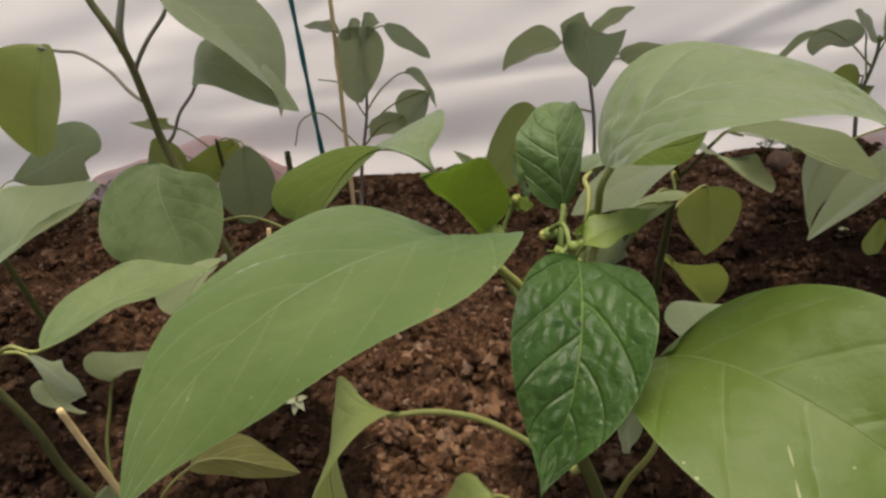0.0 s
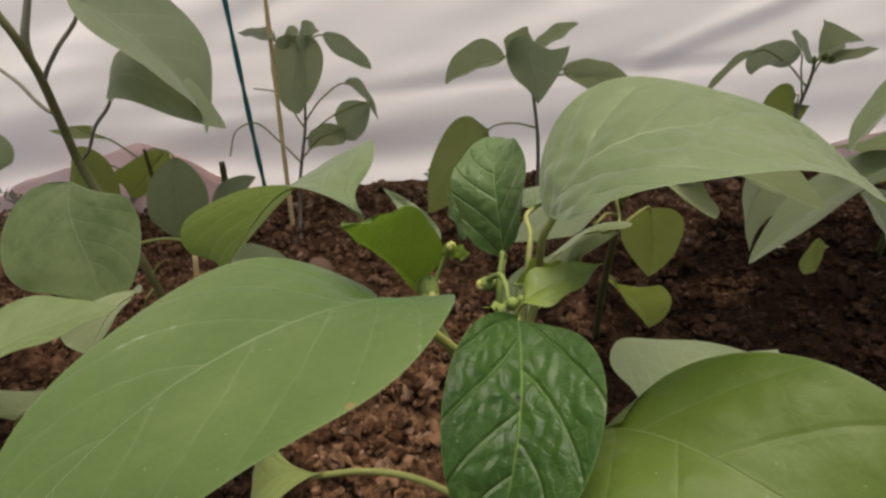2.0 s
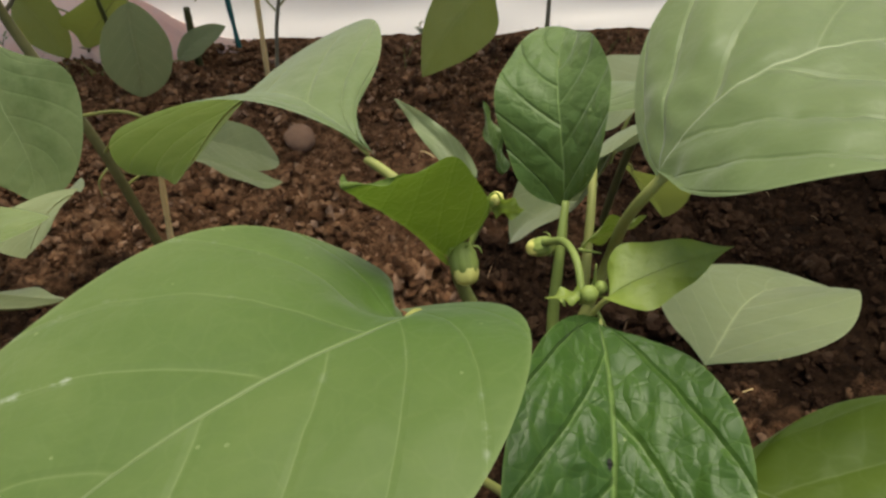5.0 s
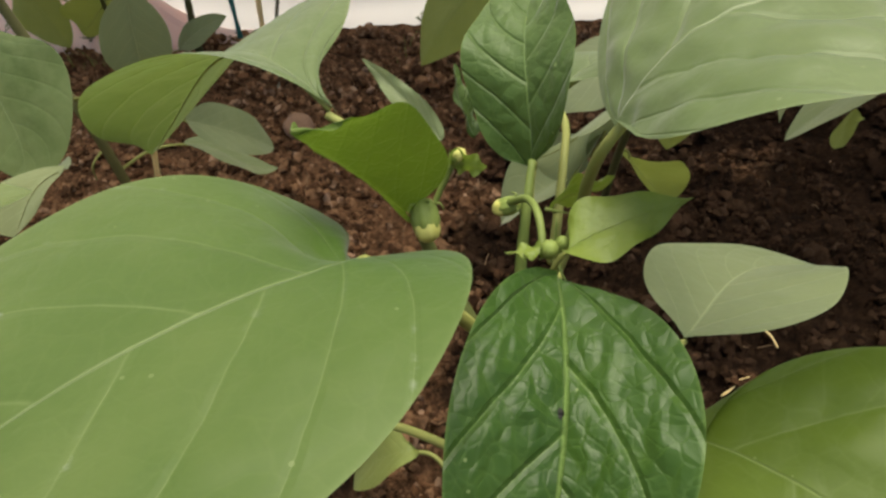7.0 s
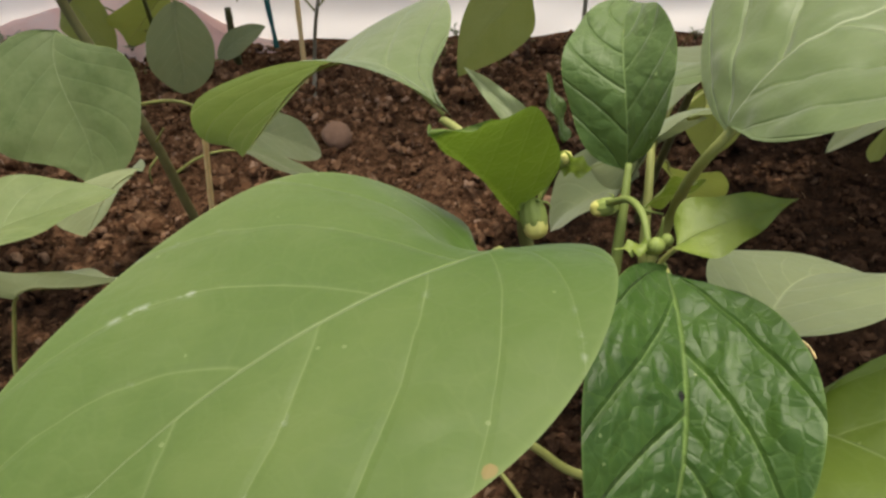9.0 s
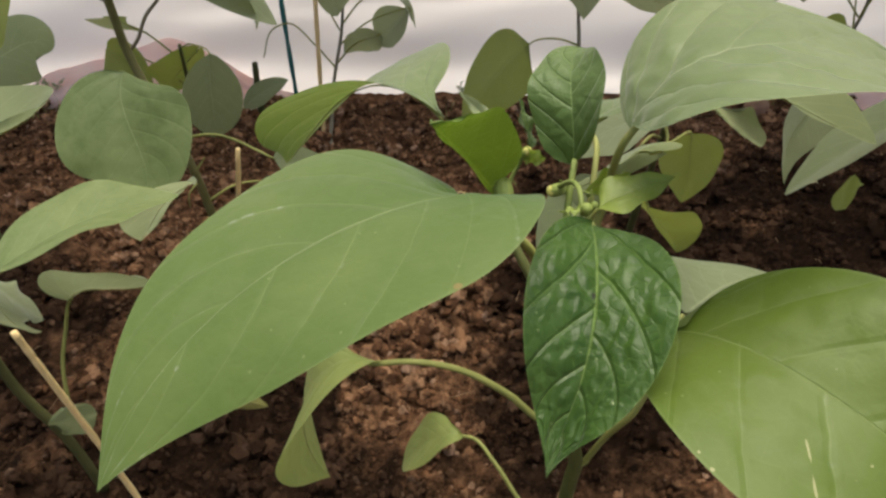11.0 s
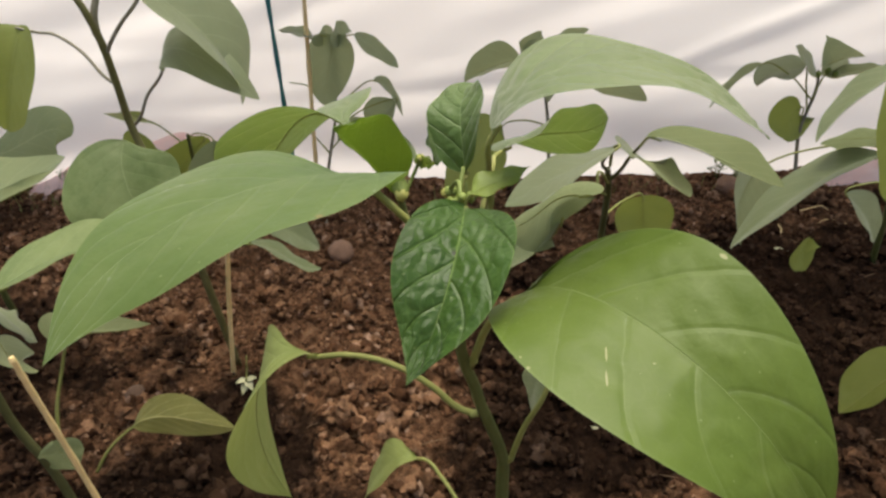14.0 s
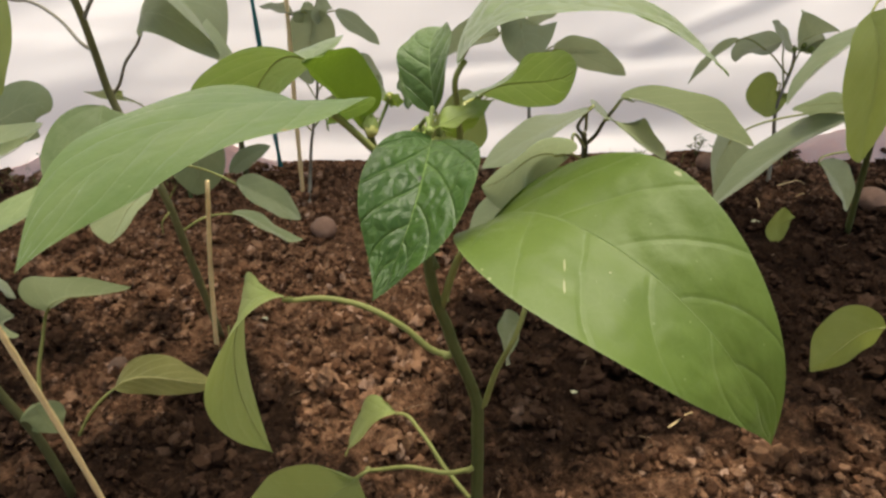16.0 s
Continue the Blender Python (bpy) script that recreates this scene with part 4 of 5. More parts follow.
leaf(p, ((0.242, 0.575, 0.302), (0.226, 0.561, 0.264), (0.194, 0.573, 0.267), (0.179, 0.57, 0.225)), (-1.036, -0.218, 0.147), (0.042, 0.068, 0.332, 0.034, 0.665, 0.718, 0.023), LEAF_PALE, "", stalk_from=(0.307, 0.7, 0.256), **MID)

# ---- the plant at the bed's end ----
p = thing("pepper_plant", (0.80, 0.98, -0.034), "bushy pepper plant with long drooping leaves", "pepper plant", "pepper plants in the bed")
stalk("stem", [(0.80, 0.98, -0.06), (0.76, 0.93, 0.10), (0.71, 0.86, 0.22), (0.68, 0.82, 0.30), (0.64, 0.75, 0.38), (0.62, 0.72, 0.43)], 0.005, 0.003, STEM, p)
leaf(p, ((0.516, 0.83, 0.208), (0.515, 0.845, 0.178), (0.506, 0.855, 0.142), (0.528, 0.85, 0.085)), (121.202, 0.497, -0.209), (0.034, -0.031, 0.401, 0.121, 0.334, 1.08, 0.172), LEAF_HAZY, "", stalk_from=(0.71, 0.86, 0.22), **MID)
leaf(p, ((0.592, 0.722, 0.286), (0.562, 0.726, 0.278), (0.500, 0.718, 0.235), (0.458, 0.717, 0.172)), (0.30, 1.0, 0.124), (0.048, 0.029, 0.238, -0.088, 0.558, 0.777, 0.14), LEAF_PALE, "", stalk_from=(0.691, 0.835, 0.27), **MID)
leaf(p, ((0.574, 0.68, 0.406), (0.543, 0.682, 0.379), (0.522, 0.685, 0.363), (0.499, 0.675, 0.326)), (0.398, 0.43, 0.043), (0.036, 0.026, 0.278, -0.037, 0.585, 0.866, 0.1), LEAF_PALE, "", stalk_from=(0.64, 0.75, 0.38), **MID)
leaf(p, ((0.52, 0.603, 0.427), (0.537, 0.591, 0.395), (0.536, 0.599, 0.337), (0.547, 0.603, 0.299)), (0.426, -1.423, 0.253), (0.041, -0.003, 0.155, -0.193, 0.481, 0.811, 0.297), LEAF_OLD, "broad olive leaf", stalk_from=(0.632, 0.738, 0.4), **MID)
leaf(p, ((0.6, 0.736, 0.301), (0.588, 0.746, 0.295), (0.561, 0.746, 0.297), (0.541, 0.747, 0.289)), (0.811, 1.03, 0.027), (0.033, 0.028, 0.107, -0.255, 0.582, 0.848, 0.128), LEAF_PALE, "", stalk_from=(0.68, 0.82, 0.3), **MID)
leaf(p, ((0.65, 0.851, 0.162), (0.679, 0.847, 0.138), (0.692, 0.849, 0.116), (0.706, 0.851, 0.086)), (1.161, -0.778, -0.071), (0.028, -0.019, 0.326, 0.026, 0.632, 0.82, 0.085), LEAF_HAZY, "", stalk_from=(0.743, 0.907, 0.14), **MID)

# ---- the small plants along the fleece ----
p = thing("pepper_plant", (0.7529, 1.1868, -0.0599), "slender young pepper plant with a yellow lower leaf", "pepper plant", "pepper plants in the bed")
stalk("stem", [(0.7529, 1.1868, -0.0799), (0.7568, 1.2207, 0.0055), (0.7465, 1.2207, 0.075), (0.7556, 1.2207, 0.1662), (0.7454, 1.2093, 0.1947)], 0.00399, 0.00228, STEM_HAZY, p)
leaf(p, ((0.7419, 1.2264, 0.1217), (0.7157, 1.223, 0.1217), (0.7328, 1.2207, 0.0807), (0.726, 1.2093, 0.0625)), (15.789, -1.701, -0.128), (0.041, 0.053, 0.202, -0.133, 0.59, 0.824, -0.026), LEAF_OLD, "yellow heart-shaped leaf", stalk_from=(0.7476, 1.2207, 0.0807), **FAR)
leaf(p, ((0.6519, 1.2207, 0.205), (0.6222, 1.2241, 0.1844), (0.6029, 1.2218, 0.1537), (0.5789, 1.223, 0.1252)), (0.684, 1.866, 0.087), (0.0274, -0.007, 0.252, -0.069, 0.594, 0.862, 0.1), LEAF_HAZY, "", stalk_from=(0.7522, 1.2207, 0.1377), **FAR)
leaf(p, ((0.7271, 1.2298, 0.1947), (0.6975, 1.2424, 0.1765), (0.6792, 1.2538, 0.1833), (0.6599, 1.2332, 0.1594)), (0.34, 3.103, -0.399), (0.0456, 0.006, 0.22, -0.11, 0.586, 0.818, 0.126), LEAF_HAZY, "", stalk_from=(0.7499, 1.2207, 0.1149), **FAR)
leaf(p, ((0.7454, 1.2116, 0.1879), (0.7283, 1.2093, 0.205), (0.7134, 1.207, 0.2243), (0.6952, 1.2036, 0.2403)), (0.656, -0.791, 0.047), (0.0262, 0.003, 0.152, -0.198, 0.602, 0.847, 0.099), LEAF_HAZY, "", **FAR)
leaf(p, ((0.7442, 1.1933, 0.2084), (0.7796, 1.2013, 0.2198), (0.7545, 1.1899, 0.2209), (0.8012, 1.1819, 0.2278)), (1.702, 2.239, -0.503), (0.0547, 0.085, 0.294, -0.016, 0.552, 0.959, 0.062), LEAF_HAZY, "", **FAR)
leaf(p, ((0.7602, 1.2093, 0.1879), (0.7887, 1.2104, 0.1924), (0.8195, 1.2093, 0.1936), (0.8491, 1.2116, 0.2004)), (1.211, 2.581, -0.033), (0.0239, -0.003, 0.152, -0.197, 0.597, 0.854, 0.101), LEAF_HAZY, "", stalk_from=(0.7522, 1.2207, 0.1377), **FAR)
for k in range(3):
    bud(p, (0.745 + 0.014 * k, 1.205, 0.190 + 0.007 * (k % 2)), (0.2, -0.4, 0.8), 0.009, False)

p = thing("pepper_plant", (0.2841, 1.0464, -0.0426), "young pepper plant with a tuft of leaves before the fleece", "pepper plant", "pepper plants in the bed")
stalk("stem", [(0.2841, 1.0464, -0.0626), (0.2844, 1.0705, 0.0455), (0.2822, 1.0705, 0.15), (0.2723, 1.0705, 0.2347), (0.269, 1.076, 0.293)], 0.00352, 0.0022, STEM_HAZY, p)
leaf(p, ((0.2327, 1.0925, 0.2699), (0.2052, 1.0969, 0.2633), (0.1744, 1.0914, 0.2545), (0.1491, 1.0914, 0.2336)), (0.852, 1.488, 0.202), (0.0396, -0.058, 0.332, 0.033, 0.582, 0.881, 0.08), LEAF_HAZY, "", stalk_from=(0.2701, 1.076, 0.2853), **FAR)
leaf(p, ((0.2657, 1.0529, 0.3007), (0.2613, 1.0551, 0.2842), (0.2712, 1.0386, 0.2732), (0.2734, 1.021, 0.2281)), (-1.154, -2.058, -0.228), (0.055, 0.127, 0.198, -0.138, 0.564, 0.977, 0.102), LEAF_HAZY, "", **FAR)
leaf(p, ((0.2723, 1.0826, 0.2908), (0.2569, 1.0826, 0.2853), (0.2492, 1.0804, 0.2952), (0.2316, 1.0804, 0.2996)), (1.652, -1.566, 0.045), (0.0275, 0.007, 0.15, -0.2, 0.589, 0.864, 0.1), LEAF_HAZY, "", **FAR)
leaf(p, ((0.2778, 1.0826, 0.2864), (0.2976, 1.0815, 0.2963), (0.3141, 1.0837, 0.3095), (0.335, 1.0826, 0.315)), (1.268, 2.44, 0.018), (0.0253, 0.003, 0.177, -0.166, 0.602, 0.844, 0.1), LEAF_HAZY, "", **FAR)
leaf(p, ((0.3163, 1.0606, 0.2534), (0.3405, 1.0606, 0.2567), (0.3702, 1.0595, 0.2545), (0.3944, 1.0584, 0.2468)), (-0.897, -1.867, -0.072), (0.0264, 0.013, 0.226, -0.103, 0.593, 0.851, 0.103), LEAF_HAZY, "", stalk_from=(0.2734, 1.0705, 0.227), **FAR)
leaf(p, ((0.3218, 1.0914, 0.2479), (0.3592, 1.0914, 0.2369), (0.3999, 1.0903, 0.2182), (0.4351, 1.0892, 0.1973)), (-1.036, -1.551, -0.004), (0.0297, 0.025, 0.176, -0.166, 0.595, 0.837, 0.107), LEAF_HAZY, "", stalk_from=(0.2756, 1.0705, 0.2105), **FAR)
leaf(p, ((0.2085, 1.0573, 0.1764), (0.1733, 1.0672, 0.139), (0.1359, 1.0606, 0.0917), (0.1128, 1.0562, 0.0367)), (2.779, 2.184, 0.05), (0.0583, -0.098, 0.267, -0.041, 0.464, 0.894, -0.197), LEAF_OLD, "olive broad lower leaf", stalk_from=(0.2811, 1.0705, 0.1665), **MID)

p = thing("pepper_plant", (-0.1211, 1.1516, -0.0556), "young pepper plant with folded hanging leaves beside a thin stick", "pepper plant", "pepper plants in the bed")
stalk("stem", [(-0.1211, 1.1516, -0.0756), (-0.1222, 1.1979, -0.0401), (-0.1096, 1.1979, 0.0328), (-0.0834, 1.1979, 0.14), (-0.072, 1.1979, 0.2802)], 0.0041, 0.00205, STEM_HAZY, p)
leaf(p, ((-0.0709, 1.1899, 0.2768), (-0.0709, 1.1956, 0.2528), (-0.1017, 1.1865, 0.1913), (-0.0857, 1.1762, 0.1628)), (3.435, -0.558, 0.066), (0.0433, -0.043, 0.336, 0.039, 0.515, 0.794, 0.217), LEAF_HAZY, "", **FAR)
leaf(p, ((-0.0321, 1.199, 0.2791), (-0.0184, 1.2025, 0.2642), (0.0192, 1.207, 0.2392), (0.034, 1.2047, 0.2186)), (0.529, -0.981, 0.028), (0.0205, -0.024, 0.15, -0.2, 0.572, 0.825, 0.119), LEAF_HAZY, "", stalk_from=(-0.072, 1.1979, 0.2631), **FAR)
leaf(p, ((-0.1051, 1.1865, 0.2813), (-0.121, 1.1865, 0.2916), (-0.1381, 1.1865, 0.2905), (-0.1587, 1.1865, 0.295)), (0.588, 0.048, -0.053), (0.0274, 0.008, 0.205, -0.13, 0.599, 0.858, 0.1), LEAF_HAZY, "", stalk_from=(-0.072, 1.1979, 0.2745), **FAR)
leaf(p, ((-0.0093, 1.207, 0.197), (0.0135, 1.2139, 0.1879), (0.0226, 1.2139, 0.1548), (0.0351, 1.2104, 0.1263)), (3.172, -1.524, 0.037), (0.0217, 0.047, -0.041, -0.42, 0.591, 0.851, 0.105), LEAF_HAZY, "", stalk_from=(-0.0846, 1.1979, 0.1377), **FAR)
leaf(p, ((0.0249, 1.2104, 0.1559), (-0.0059, 1.2059, 0.1274), (-0.0105, 1.2082, 0.1206), (-0.0287, 1.2093, 0.0978)), (1.169, -2.277, 0.032), (0.0365, 0.069, 0.306, 0, 0.67, 0.804, 0.002), LEAF_HAZY, "", stalk_from=(-0.0914, 1.1979, 0.1035), **FAR)
leaf(p, ((-0.0241, 1.1968, 0.1229), (-0.0492, 1.1956, 0.1092), (-0.0606, 1.2013, 0.1149), (-0.0857, 1.2002, 0.0853)), (-20.578, 2.275, 0.203), (0.0342, -0.022, 0.159, -0.188, 0.597, 0.889, 0.083), LEAF_HAZY, "", stalk_from=(-0.1005, 1.1979, 0.0693), **FAR)
leaf(p, ((-0.088, 1.199, 0.2665), (-0.0891, 1.1968, 0.2779), (-0.08, 1.2002, 0.2848), (-0.0857, 1.1968, 0.295)), (-3.852, 2.889, -0.038), (0.0285, 0.01, 0.173, -0.17, 0.6, 0.854, 0.096), LEAF_HAZY, "", **FAR)
leaf(p, ((-0.0595, 1.2002, 0.2677), (-0.0606, 1.1933, 0.2825), (-0.0572, 1.2025, 0.287), (-0.0629, 1.1979, 0.303)), (-3.502, -0.827, -0.106), (0.0319, 0.013, 0.191, -0.148, 0.596, 0.872, 0.08), LEAF_HAZY, "", **FAR)
stalk("petiole", [(-0.0868, 1.1979, 0.1263), (-0.1267, 1.2093, 0.1879), (-0.1598, 1.2093, 0.1958)], 0.00137, 0.00114, PETIOLE, p)
stalk("petiole", [(-0.1005, 1.1979, 0.0579), (-0.137, 1.2207, 0.091), (-0.1803, 1.2321, 0.1252), (-0.2077, 1.2321, 0.1149), (-0.2328, 1.2321, 0.0636)], 0.0016, 0.00114, PETIOLE, p)

p = thing("pepper_plant", (-0.5364, 0.8396, -0.0172), "leafy pepper plant with large pale leaves", "pepper plant", "pepper plants in the bed")
stalk("stem", [(-0.5364, 0.8396, -0.0372), (-0.51, 0.8, 0.15), (-0.48, 0.76, 0.3)], 0.005, 0.003, STEM, p)
leaf(p, ((-0.334, 0.588, 0.296), (-0.294, 0.587, 0.326), (-0.266, 0.629, 0.311), (-0.238, 0.614, 0.341)), (-91.364, -0.259, 0.73), (0.065, 0.258, -0.141, -0.309, 0.506, 0.689, 0.119), LEAF_PALE, "", stalk_from=(-0.48, 0.76, 0.29), **MID)
leaf(p, ((-0.548, 0.923, 0.199), (-0.468, 0.934, 0.212), (-0.437, 0.939, 0.261), (-0.413, 0.939, 0.226)), (1.554, -2.325, 0.21), (0.042, 0.094, 0.04, -0.341, 0.813, 0.688, -0.118), LEAF_PALE, "", stalk_from=(-0.51, 0.8, 0.16), **MID)

p = thing("pepper_plant", (0.6615, 0.56, -0), "low pepper plant with a dull mottled leaf", "pepper plant", "pepper plants in the bed")
stalk("stem", [(0.6615, 0.56, -0.02), (0.655, 0.56, 0.08), (0.645, 0.56, 0.16)], 0.004, 0.002, STEM, p)
leaf(p, ((0.598, 0.56, 0.132), (0.576, 0.565, 0.126), (0.561, 0.555, 0.098), (0.538, 0.553, 0.077)), (1.201, 1.168, -0.073), (0.035, -0.053, 0.271, -0.045, 0.579, 0.876, 0.116), LEAF_OLD, "", stalk_from=(0.648, 0.56, 0.13), **MID)

p = thing("seedling", (0.6814, 0.9575, -0.0317), "tiny seedling with one hanging leaf", "seedling")
stalk("stem", [(0.6814, 0.9575, -0.0517), (0.6458, 0.8972, 0.0423), (0.6419, 0.8933, 0.0678)], 0.00118, 0.00078, PETIOLE, p)
leaf(p, ((0.64, 0.8913, 0.0668), (0.6311, 0.8864, 0.0443), (0.637, 0.8884, 0.0354), (0.6468, 0.8864, 0.0149)), (0.449, -1.302, 0.094), (0.0314, -0.016, 0.184, -0.157, 0.614, 0.846, 0.056), LEAF_OLD, "", **FAR)


# ---- sticks, twine and what lies on the soil ----
def stick(points, r0, r1, label, material=STICK):
    v, f = tube_data(points, r0, r1, steps=8, sides=8, knob=0.08)
    return tagged(mesh_object("stick", v, f, material, origin=points[0]), label, "stick", "support sticks")


stick([(-0.163, 0.708, -0.03), (-0.141, 0.708, 0.108), (-0.116, 0.708, 0.236)], 0.0032, 0.0026, "thin straight wooden stick standing in the soil")
stick([(-0.14, 1.187, -0.10), (-0.129, 1.1865, 0.0579), (-0.1142, 1.1865, 0.2517), (-0.1005, 1.1865, 0.4341)], 0.0043, 0.0034, "thin pale wooden stick before the fleece")
stick([(-0.1812, 0.43, -0.025), (-0.183, 0.43, 0.016), (-0.1885, 0.43, 0.128), (-0.1962, 0.43, 0.236), (-0.1990, 0.43, 0.274)], 0.0030, 0.0026, "broken wooden stick leaning by the stem")
stick([(-0.272, 1.272, -0.10), (-0.268, 1.272, -0.02), (-0.264, 1.272, 0.031)], 0.0066, 0.0055, "short dark wooden stub in the soil", STEM_BROWN)


def twine():
    pts = [(-0.218, 1.345, -0.10), (-0.217, 1.345, 0.05), (-0.214, 1.345, 0.22), (-0.211, 1.345, 0.45), (-0.211, 1.345, 0.72)]
    e = thing("twine", pts[0], "teal plastic twine hanging straight down to the soil", "twine")
    c = spline(pts, 24)
    for k in range(2):
        strand = [tuple(q + np.array([0.0016 * math.cos(i * 0.22 + k * math.pi), 0.0016 * math.sin(i * 0.22 + k * math.pi), 0])) for i, q in enumerate(c)]
        v, f = tube_data(strand, 0.0034, 0.0034, steps=1, sides=7)
        mesh_object("strand", v, f, TWINE, e, origin=pts[0])


twine()


def stone(x, y, r, label, material=STONE):
    bm = bmesh.new()
    bmesh.ops.create_icosphere(bm, subdivisions=3, radius=r)
    for v in bm.verts:
        v.co *= 1 + 0.16 * noise.noise(v.co * (1.2 / r)) + 0.05 * noise.noise(v.co * (4 / r))
        v.co.z *= 0.85
    me = bpy.data.meshes.new("stone")
    bm.to_mesh(me)
    bm.free()
    me.materials.append(material)
    me.polygons.foreach_set("use_smooth", [True] * len(me.polygons))
    ob = new("stone", me)
    ob.location = (x, y, ground_height(x, y) + 0.45 * r)
    tagged(ob, label, "stone", "stones in the bed")


stone(-0.064, 1.009, 0.022, "smooth round reddish stone on the soil")
stone(0.668, 1.284, 0.024, "round pale brown stone by the fleece")
stone(-0.269, 0.655, 0.013, "dull brown stone half sunk in soil", STONE_DULL)
stone(0.880, 1.067, 0.026, "large dry clod of pale brown earth")


def fallen_flower():
    o = Vector((-0.122, 0.655, ground_height(-0.122, 0.655) + 0.012))
    e = thing("fallen_flower", o, "withered white pepper flower lying on the soil", "flower")
    for k in range(6):
        q = k * math.pi / 3 + 0.3
        d, s = np.array([math.cos(q), math.sin(q), 0]), np.array([-math.sin(q), math.cos(q), 0])
        verts, faces = [], []
        for i in range(7):
            a = i / 6
            w = 0.0050 * math.sin(math.pi * min(1, a * 0.85 + 0.12)) * (1.1 - 0.3 * a)
            for j in range(5):
                u = j / 2 - 1
                verts.append(np.array(o) + d * 0.013 * a + s * w * u + np.array([0, 0, 0.009 * a * math.sin(q * 2.3) - 0.012 * a * a * (0.4 + 0.5 * (k % 2)) + 0.0016 * u * u]))
        for i in range(6):
            for j in range(4):
                faces.append((i * 5 + j, i * 5 + j + 1, i * 5 + j + 6, i * 5 + j + 5))
        mesh_object("petal", verts, faces, FLOWER, e, origin=o)
    stalk("stalk", [o, o + Vector((0.002, 0.004, 0.014)), o + Vector((0.004, 0.01, 0.034))], 0.0011, 0.0008, PETIOLE, e)


fallen_flower()


def pale_scraps():
    rnd = random.Random(4)
    for x, y, r in ((0.657, 1.002, 0.009), (0.671, 0.993, 0.006), (0.301, 0.600, 0.005), (0.246, 0.545, 0.004), (-0.101, 0.746, 0.005)):
        z = ground_height(x, y) + 0.007
        verts, faces, turn = [(x, y, z + 0.2 * r)], [], rnd.random() * 6
        for ring in (0.5, 1.0):
            for k in range(11):
                q = turn + k * 2 * math.pi / 11
                d = r * ring * (0.55 + 0.6 * rnd.random())
                verts.append((x + d * math.cos(q), y + 0.6 * d * math.sin(q), z + r * (0.7 * rnd.random() - 0.35 * ring)))
        for k in range(11):
            j = (k + 1) % 11
            faces += [(0, 1 + k, 1 + j), (1 + k, 12 + k, 12 + j, 1 + j)]
        tagged(mesh_object("petal_scrap", verts, faces, FLOWER, origin=(x, y, z)), "crumpled pale dry petal on the soil", "petal", "fallen petals")


pale_scraps()


def sprig(x, y, h, seed, name="weed", label="small dark green weed growing by the fleece"):
    rnd = random.Random(seed)
    z = ground_height(x, y) - 0.004
    e = thing(name, (x, y, z), label, "weed", "weeds along the fleece")
    for k in range(5):
        q = rnd.random() * 6.28
        top = (x + 0.35 * h * math.cos(q), y + 0.2 * h * math.sin(q), z + h * (0.6 + 0.5 * rnd.random()))
        midp = (x + 0.1 * h * math.cos(q), y + 0.06 * h * math.sin(q), z + 0.5 * h)
        stalk("stalk", [(x, y, z), midp, top], 0.0010, 0.0006, STEM, e, steps=3, sides=5)
        for i in range(4):
            a = 0.4 + 0.2 * i
            b = tuple(np.array(midp) * (1 - a) + np.array(top) * a)
            g = rnd.random() * 6.28
            le = h * 0.22
            t = (b[0] + le * math.cos(g), b[1] + le * math.sin(g), b[2] + le * 0.5)
            c1 = tuple(np.array(b) * 0.66 + np.array(t) * 0.34)
            c2 = tuple(np.array(b) * 0.33 + np.array(t) * 0.67)
            leaf(e, (b, c1, c2, t), (0.3, g, 0), (le * 0.22, 0, 0.2, -0.1, 0.6, 0.8, 0.0), LEAF_HAZY, "", ns=6, nu=4, midrib=False)


for k, (x, y, h) in enumerate(((0.655, 1.326, 0.055), (0.688, 1.312, 0.045), (0.117, 1.352, 0.035), (0.156, 1.358, 0.04), (-0.462, 1.296, 0.06), (-0.531, 1.310, 0.07), (-0.605, 1.282, 0.06), (-0.687, 1.310, 0.06), (-0.419, 1.310, 0.045), (0.544, 1.341, 0.03))):
    sprig(x, y, h, k)


def grass():
    rnd = random.Random(9)
    verts, faces = [], []
    for _ in range(260):
        x = rnd.choice((rnd.uniform(-0.85, -0.40), rnd.uniform(-0.85, -0.40), rnd.uniform(0.04, 0.85)))
        y = rnd.uniform(1.22, 1.33)
        z = ground_height(x, y) - 0.003
        h, q, w = rnd.uniform(0.015, 0.055), rnd.random() * 6.28, 0.0009
        n = len(verts)
        for i in range(5):
            a = i / 4
            bx, by, bz = x + 0.5 * h * a * a * math.cos(q), y + 0.5 * h * a * a * math.sin(q), z + h * (a - 0.25 * a * a)
            ww = w * (1 - 0.9 * a)
            verts += [(bx - ww * math.sin(q), by + ww * math.cos(q), bz), (bx + ww * math.sin(q), by - ww * math.cos(q), bz)]
        faces += [(n + 2 * i, n + 2 * i + 1, n + 2 * i + 3, n + 2 * i + 2) for i in range(4)]
    tagged(mesh_object("grass", verts, faces, PETIOLE), "thin grass and weeds at the fleece's foot", "grass", kind="stuff")


grass()


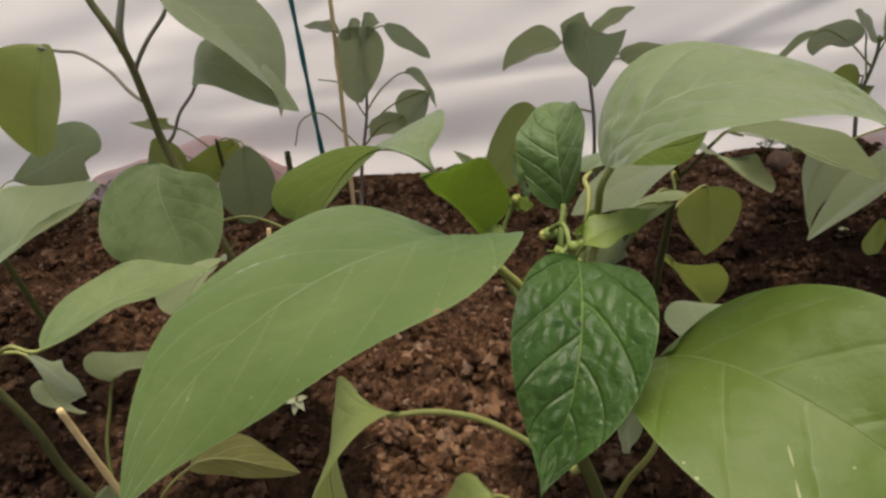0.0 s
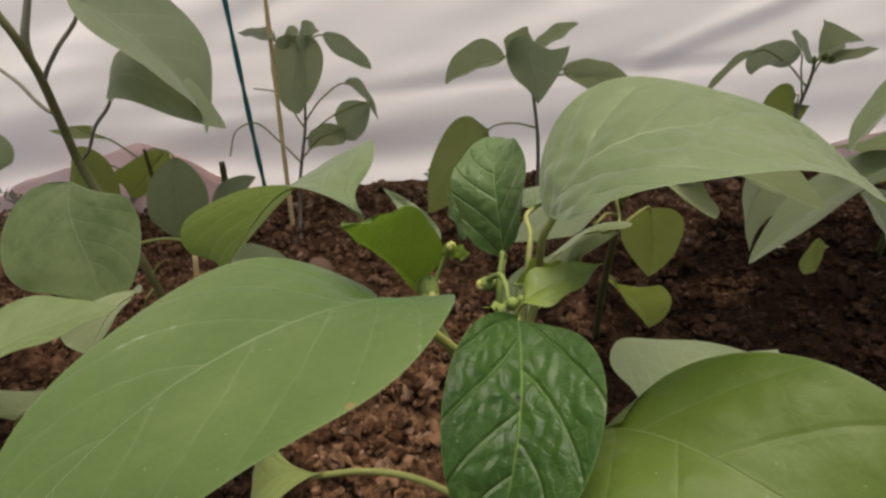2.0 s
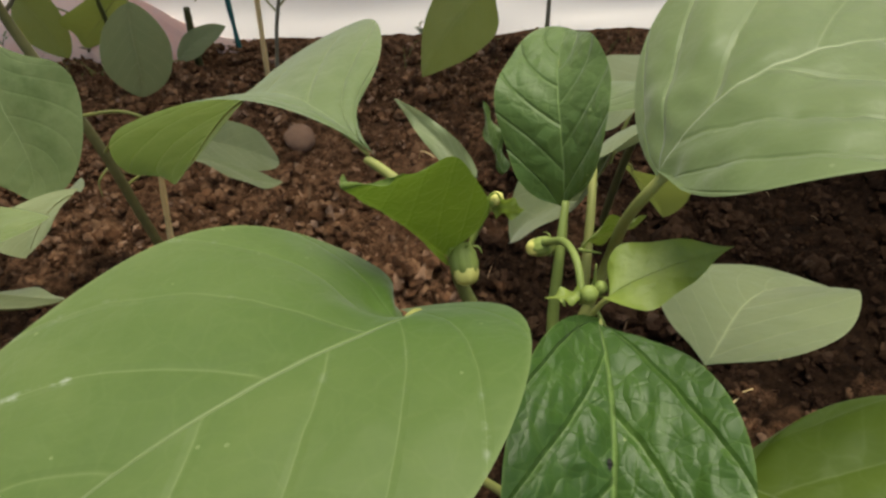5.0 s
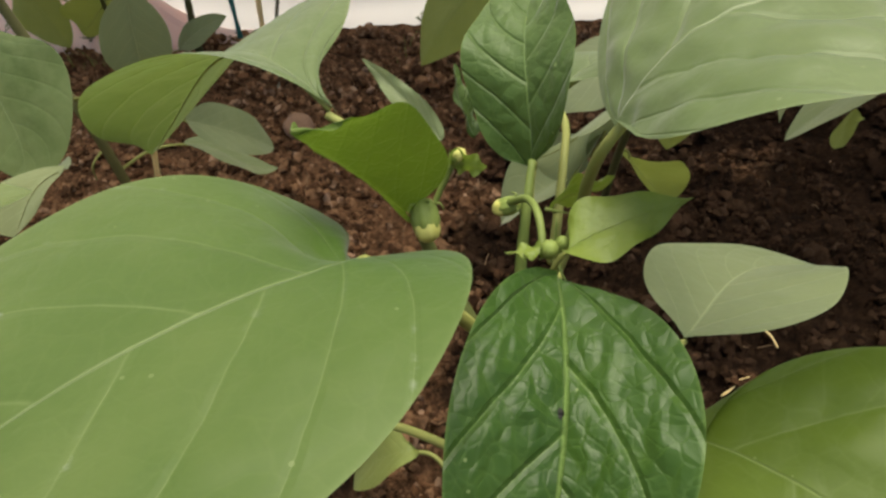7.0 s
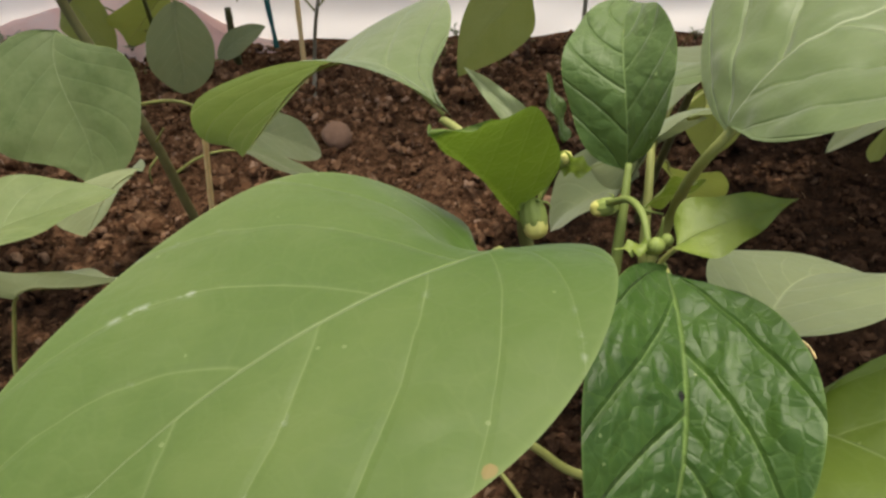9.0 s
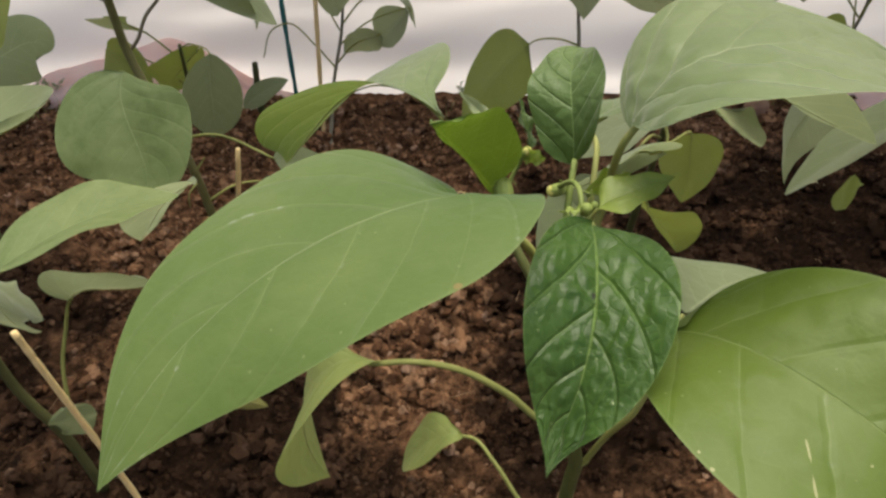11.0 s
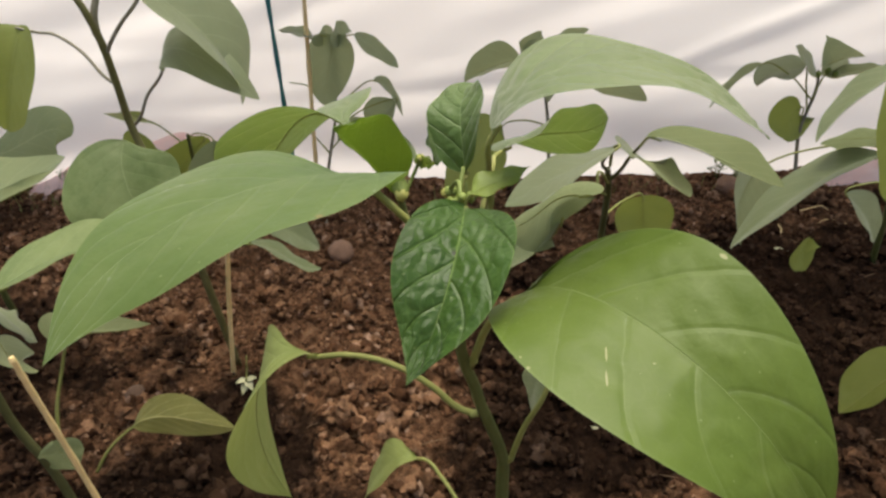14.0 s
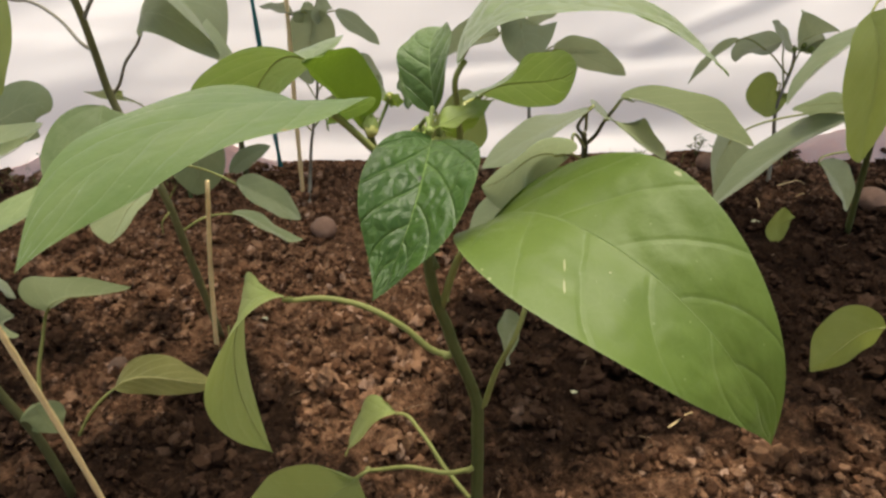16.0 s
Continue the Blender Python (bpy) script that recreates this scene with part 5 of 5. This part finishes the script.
# ---- crumbs of soil ----
def clods():
    """Loose crumbs, and clods that are packed heaps of crumbs."""
    rng = np.random.RandomState(3)
    bm = bmesh.new()
    bmesh.ops.create_icosphere(bm, subdivisions=1, radius=1.0)
    base = np.array([v.co[:] for v in bm.verts])
    tris = np.array([[v.index for v in f.verts] for f in bm.faces])
    bm.free()
    spots = []
    for i in range(24000):
        x, y = rng.uniform(-0.85, 1.05), rng.uniform(0.38, 1.34)
        r = 0.0012 + 0.0040 * rng.rand() ** 2.4
        spots.append((x, y, 0.1 * r, r))
    for i in range(2150):
        x, y = rng.uniform(-0.85, 1.05), rng.uniform(0.38, 1.34)
        size = 0.004 + 0.012 * rng.rand() ** 2.6 if i < 1500 else 0.010 + 0.012 * rng.rand() ** 1.6
        for k in range(int(9 + 900 * size)):
            d = rng.normal(0, 1, 3)
            d *= size * (0.55 + 0.45 * rng.rand()) / np.linalg.norm(d)
            spots.append((x + d[0], y + d[1], 0.25 * size + abs(d[2]) * 0.75, size * (0.22 + 0.26 * rng.rand())))
    verts, faces = [], []
    for n, (x, y, h, r) in enumerate(spots):
        v = base * r * (1 + 1.0 * (rng.rand(12, 1) - 0.5)) * (0.6 + 0.7 * rng.rand(3))
        q = rng.rand() * 6.28
        v = v @ np.array([[math.cos(q), -math.sin(q), 0], [math.sin(q), math.cos(q), 0], [0, 0, 1]])
        verts.append(v + np.array([x, y, ground_height(x, y) + h]))
        faces.append(tris + 12 * n)
    me = bpy.data.meshes.new("soil_crumbs")
    me.from_pydata(np.vstack(verts).tolist(), [], np.vstack(faces).tolist())
    me.polygons.foreach_set("use_smooth", [False] * len(me.polygons))
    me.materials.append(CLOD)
    tagged(new("soil_crumbs", me), "loose crumbs and clods of brown soil", "soil", kind="stuff")


clods()


def straws():
    rnd = random.Random(21)
    verts, faces = [], []
    for _ in range(80):
        x, y = rnd.uniform(-0.7, 0.95), rnd.uniform(0.42, 1.2)
        q, le = rnd.random() * 6.28, rnd.uniform(0.008, 0.035)
        z = ground_height(x, y) + 0.006
        pts = [(x, y, z), (x + 0.5 * le * math.cos(q), y + 0.5 * le * math.sin(q), z + 0.003), (x + le * math.cos(q + 0.1), y + le * math.sin(q + 0.1), z + rnd.uniform(-0.002, 0.006))]
        v, f = tube_data(pts, 0.0005, 0.0003, steps=2, sides=5)
        n = len(verts)
        verts += v
        faces += [tuple(i + n for i in face) for face in f]
    tagged(mesh_object("straw", verts, faces, STRAW), "bits of straw and dry roots on the soil", "straw", kind="stuff")


straws()


def long_straws():
    """The few longer stalks and root ends that lie about singly."""
    for x, y, q, le in ((0.749, 1.146, 0.2, 0.060), (0.808, 1.093, 2.9, 0.045), (0.700, 1.093, 1.3, 0.030), (0.401, 0.550, 0.5, 0.035), (0.471, 0.600, 1.9, 0.030), (-0.279, 0.620, 0.1, 0.035), (0.091, 0.420, 1.8, 0.026), (0.130, 0.938, 2.5, 0.030)):
        z = ground_height(x, y) + 0.010
        d = (math.cos(q), math.sin(q))
        pts = [(x, y, z), (x + 0.4 * le * d[0], y + 0.4 * le * d[1], z + 0.004), (x + 0.75 * le * d[0] - 0.003, y + 0.75 * le * d[1] + 0.002, z + 0.003), (x + le * d[0], y + le * d[1], ground_height(x + le * d[0], y + le * d[1]) + 0.004)]
        v, f = tube_data(pts, 0.0012, 0.0006, steps=4, sides=6, knob=0.15)
        tagged(mesh_object("straw_stalk", v, f, STICK, origin=pts[0]), "thin dry straw stalk lying on the soil", "straw", "straw stalks on the soil")


long_straws()
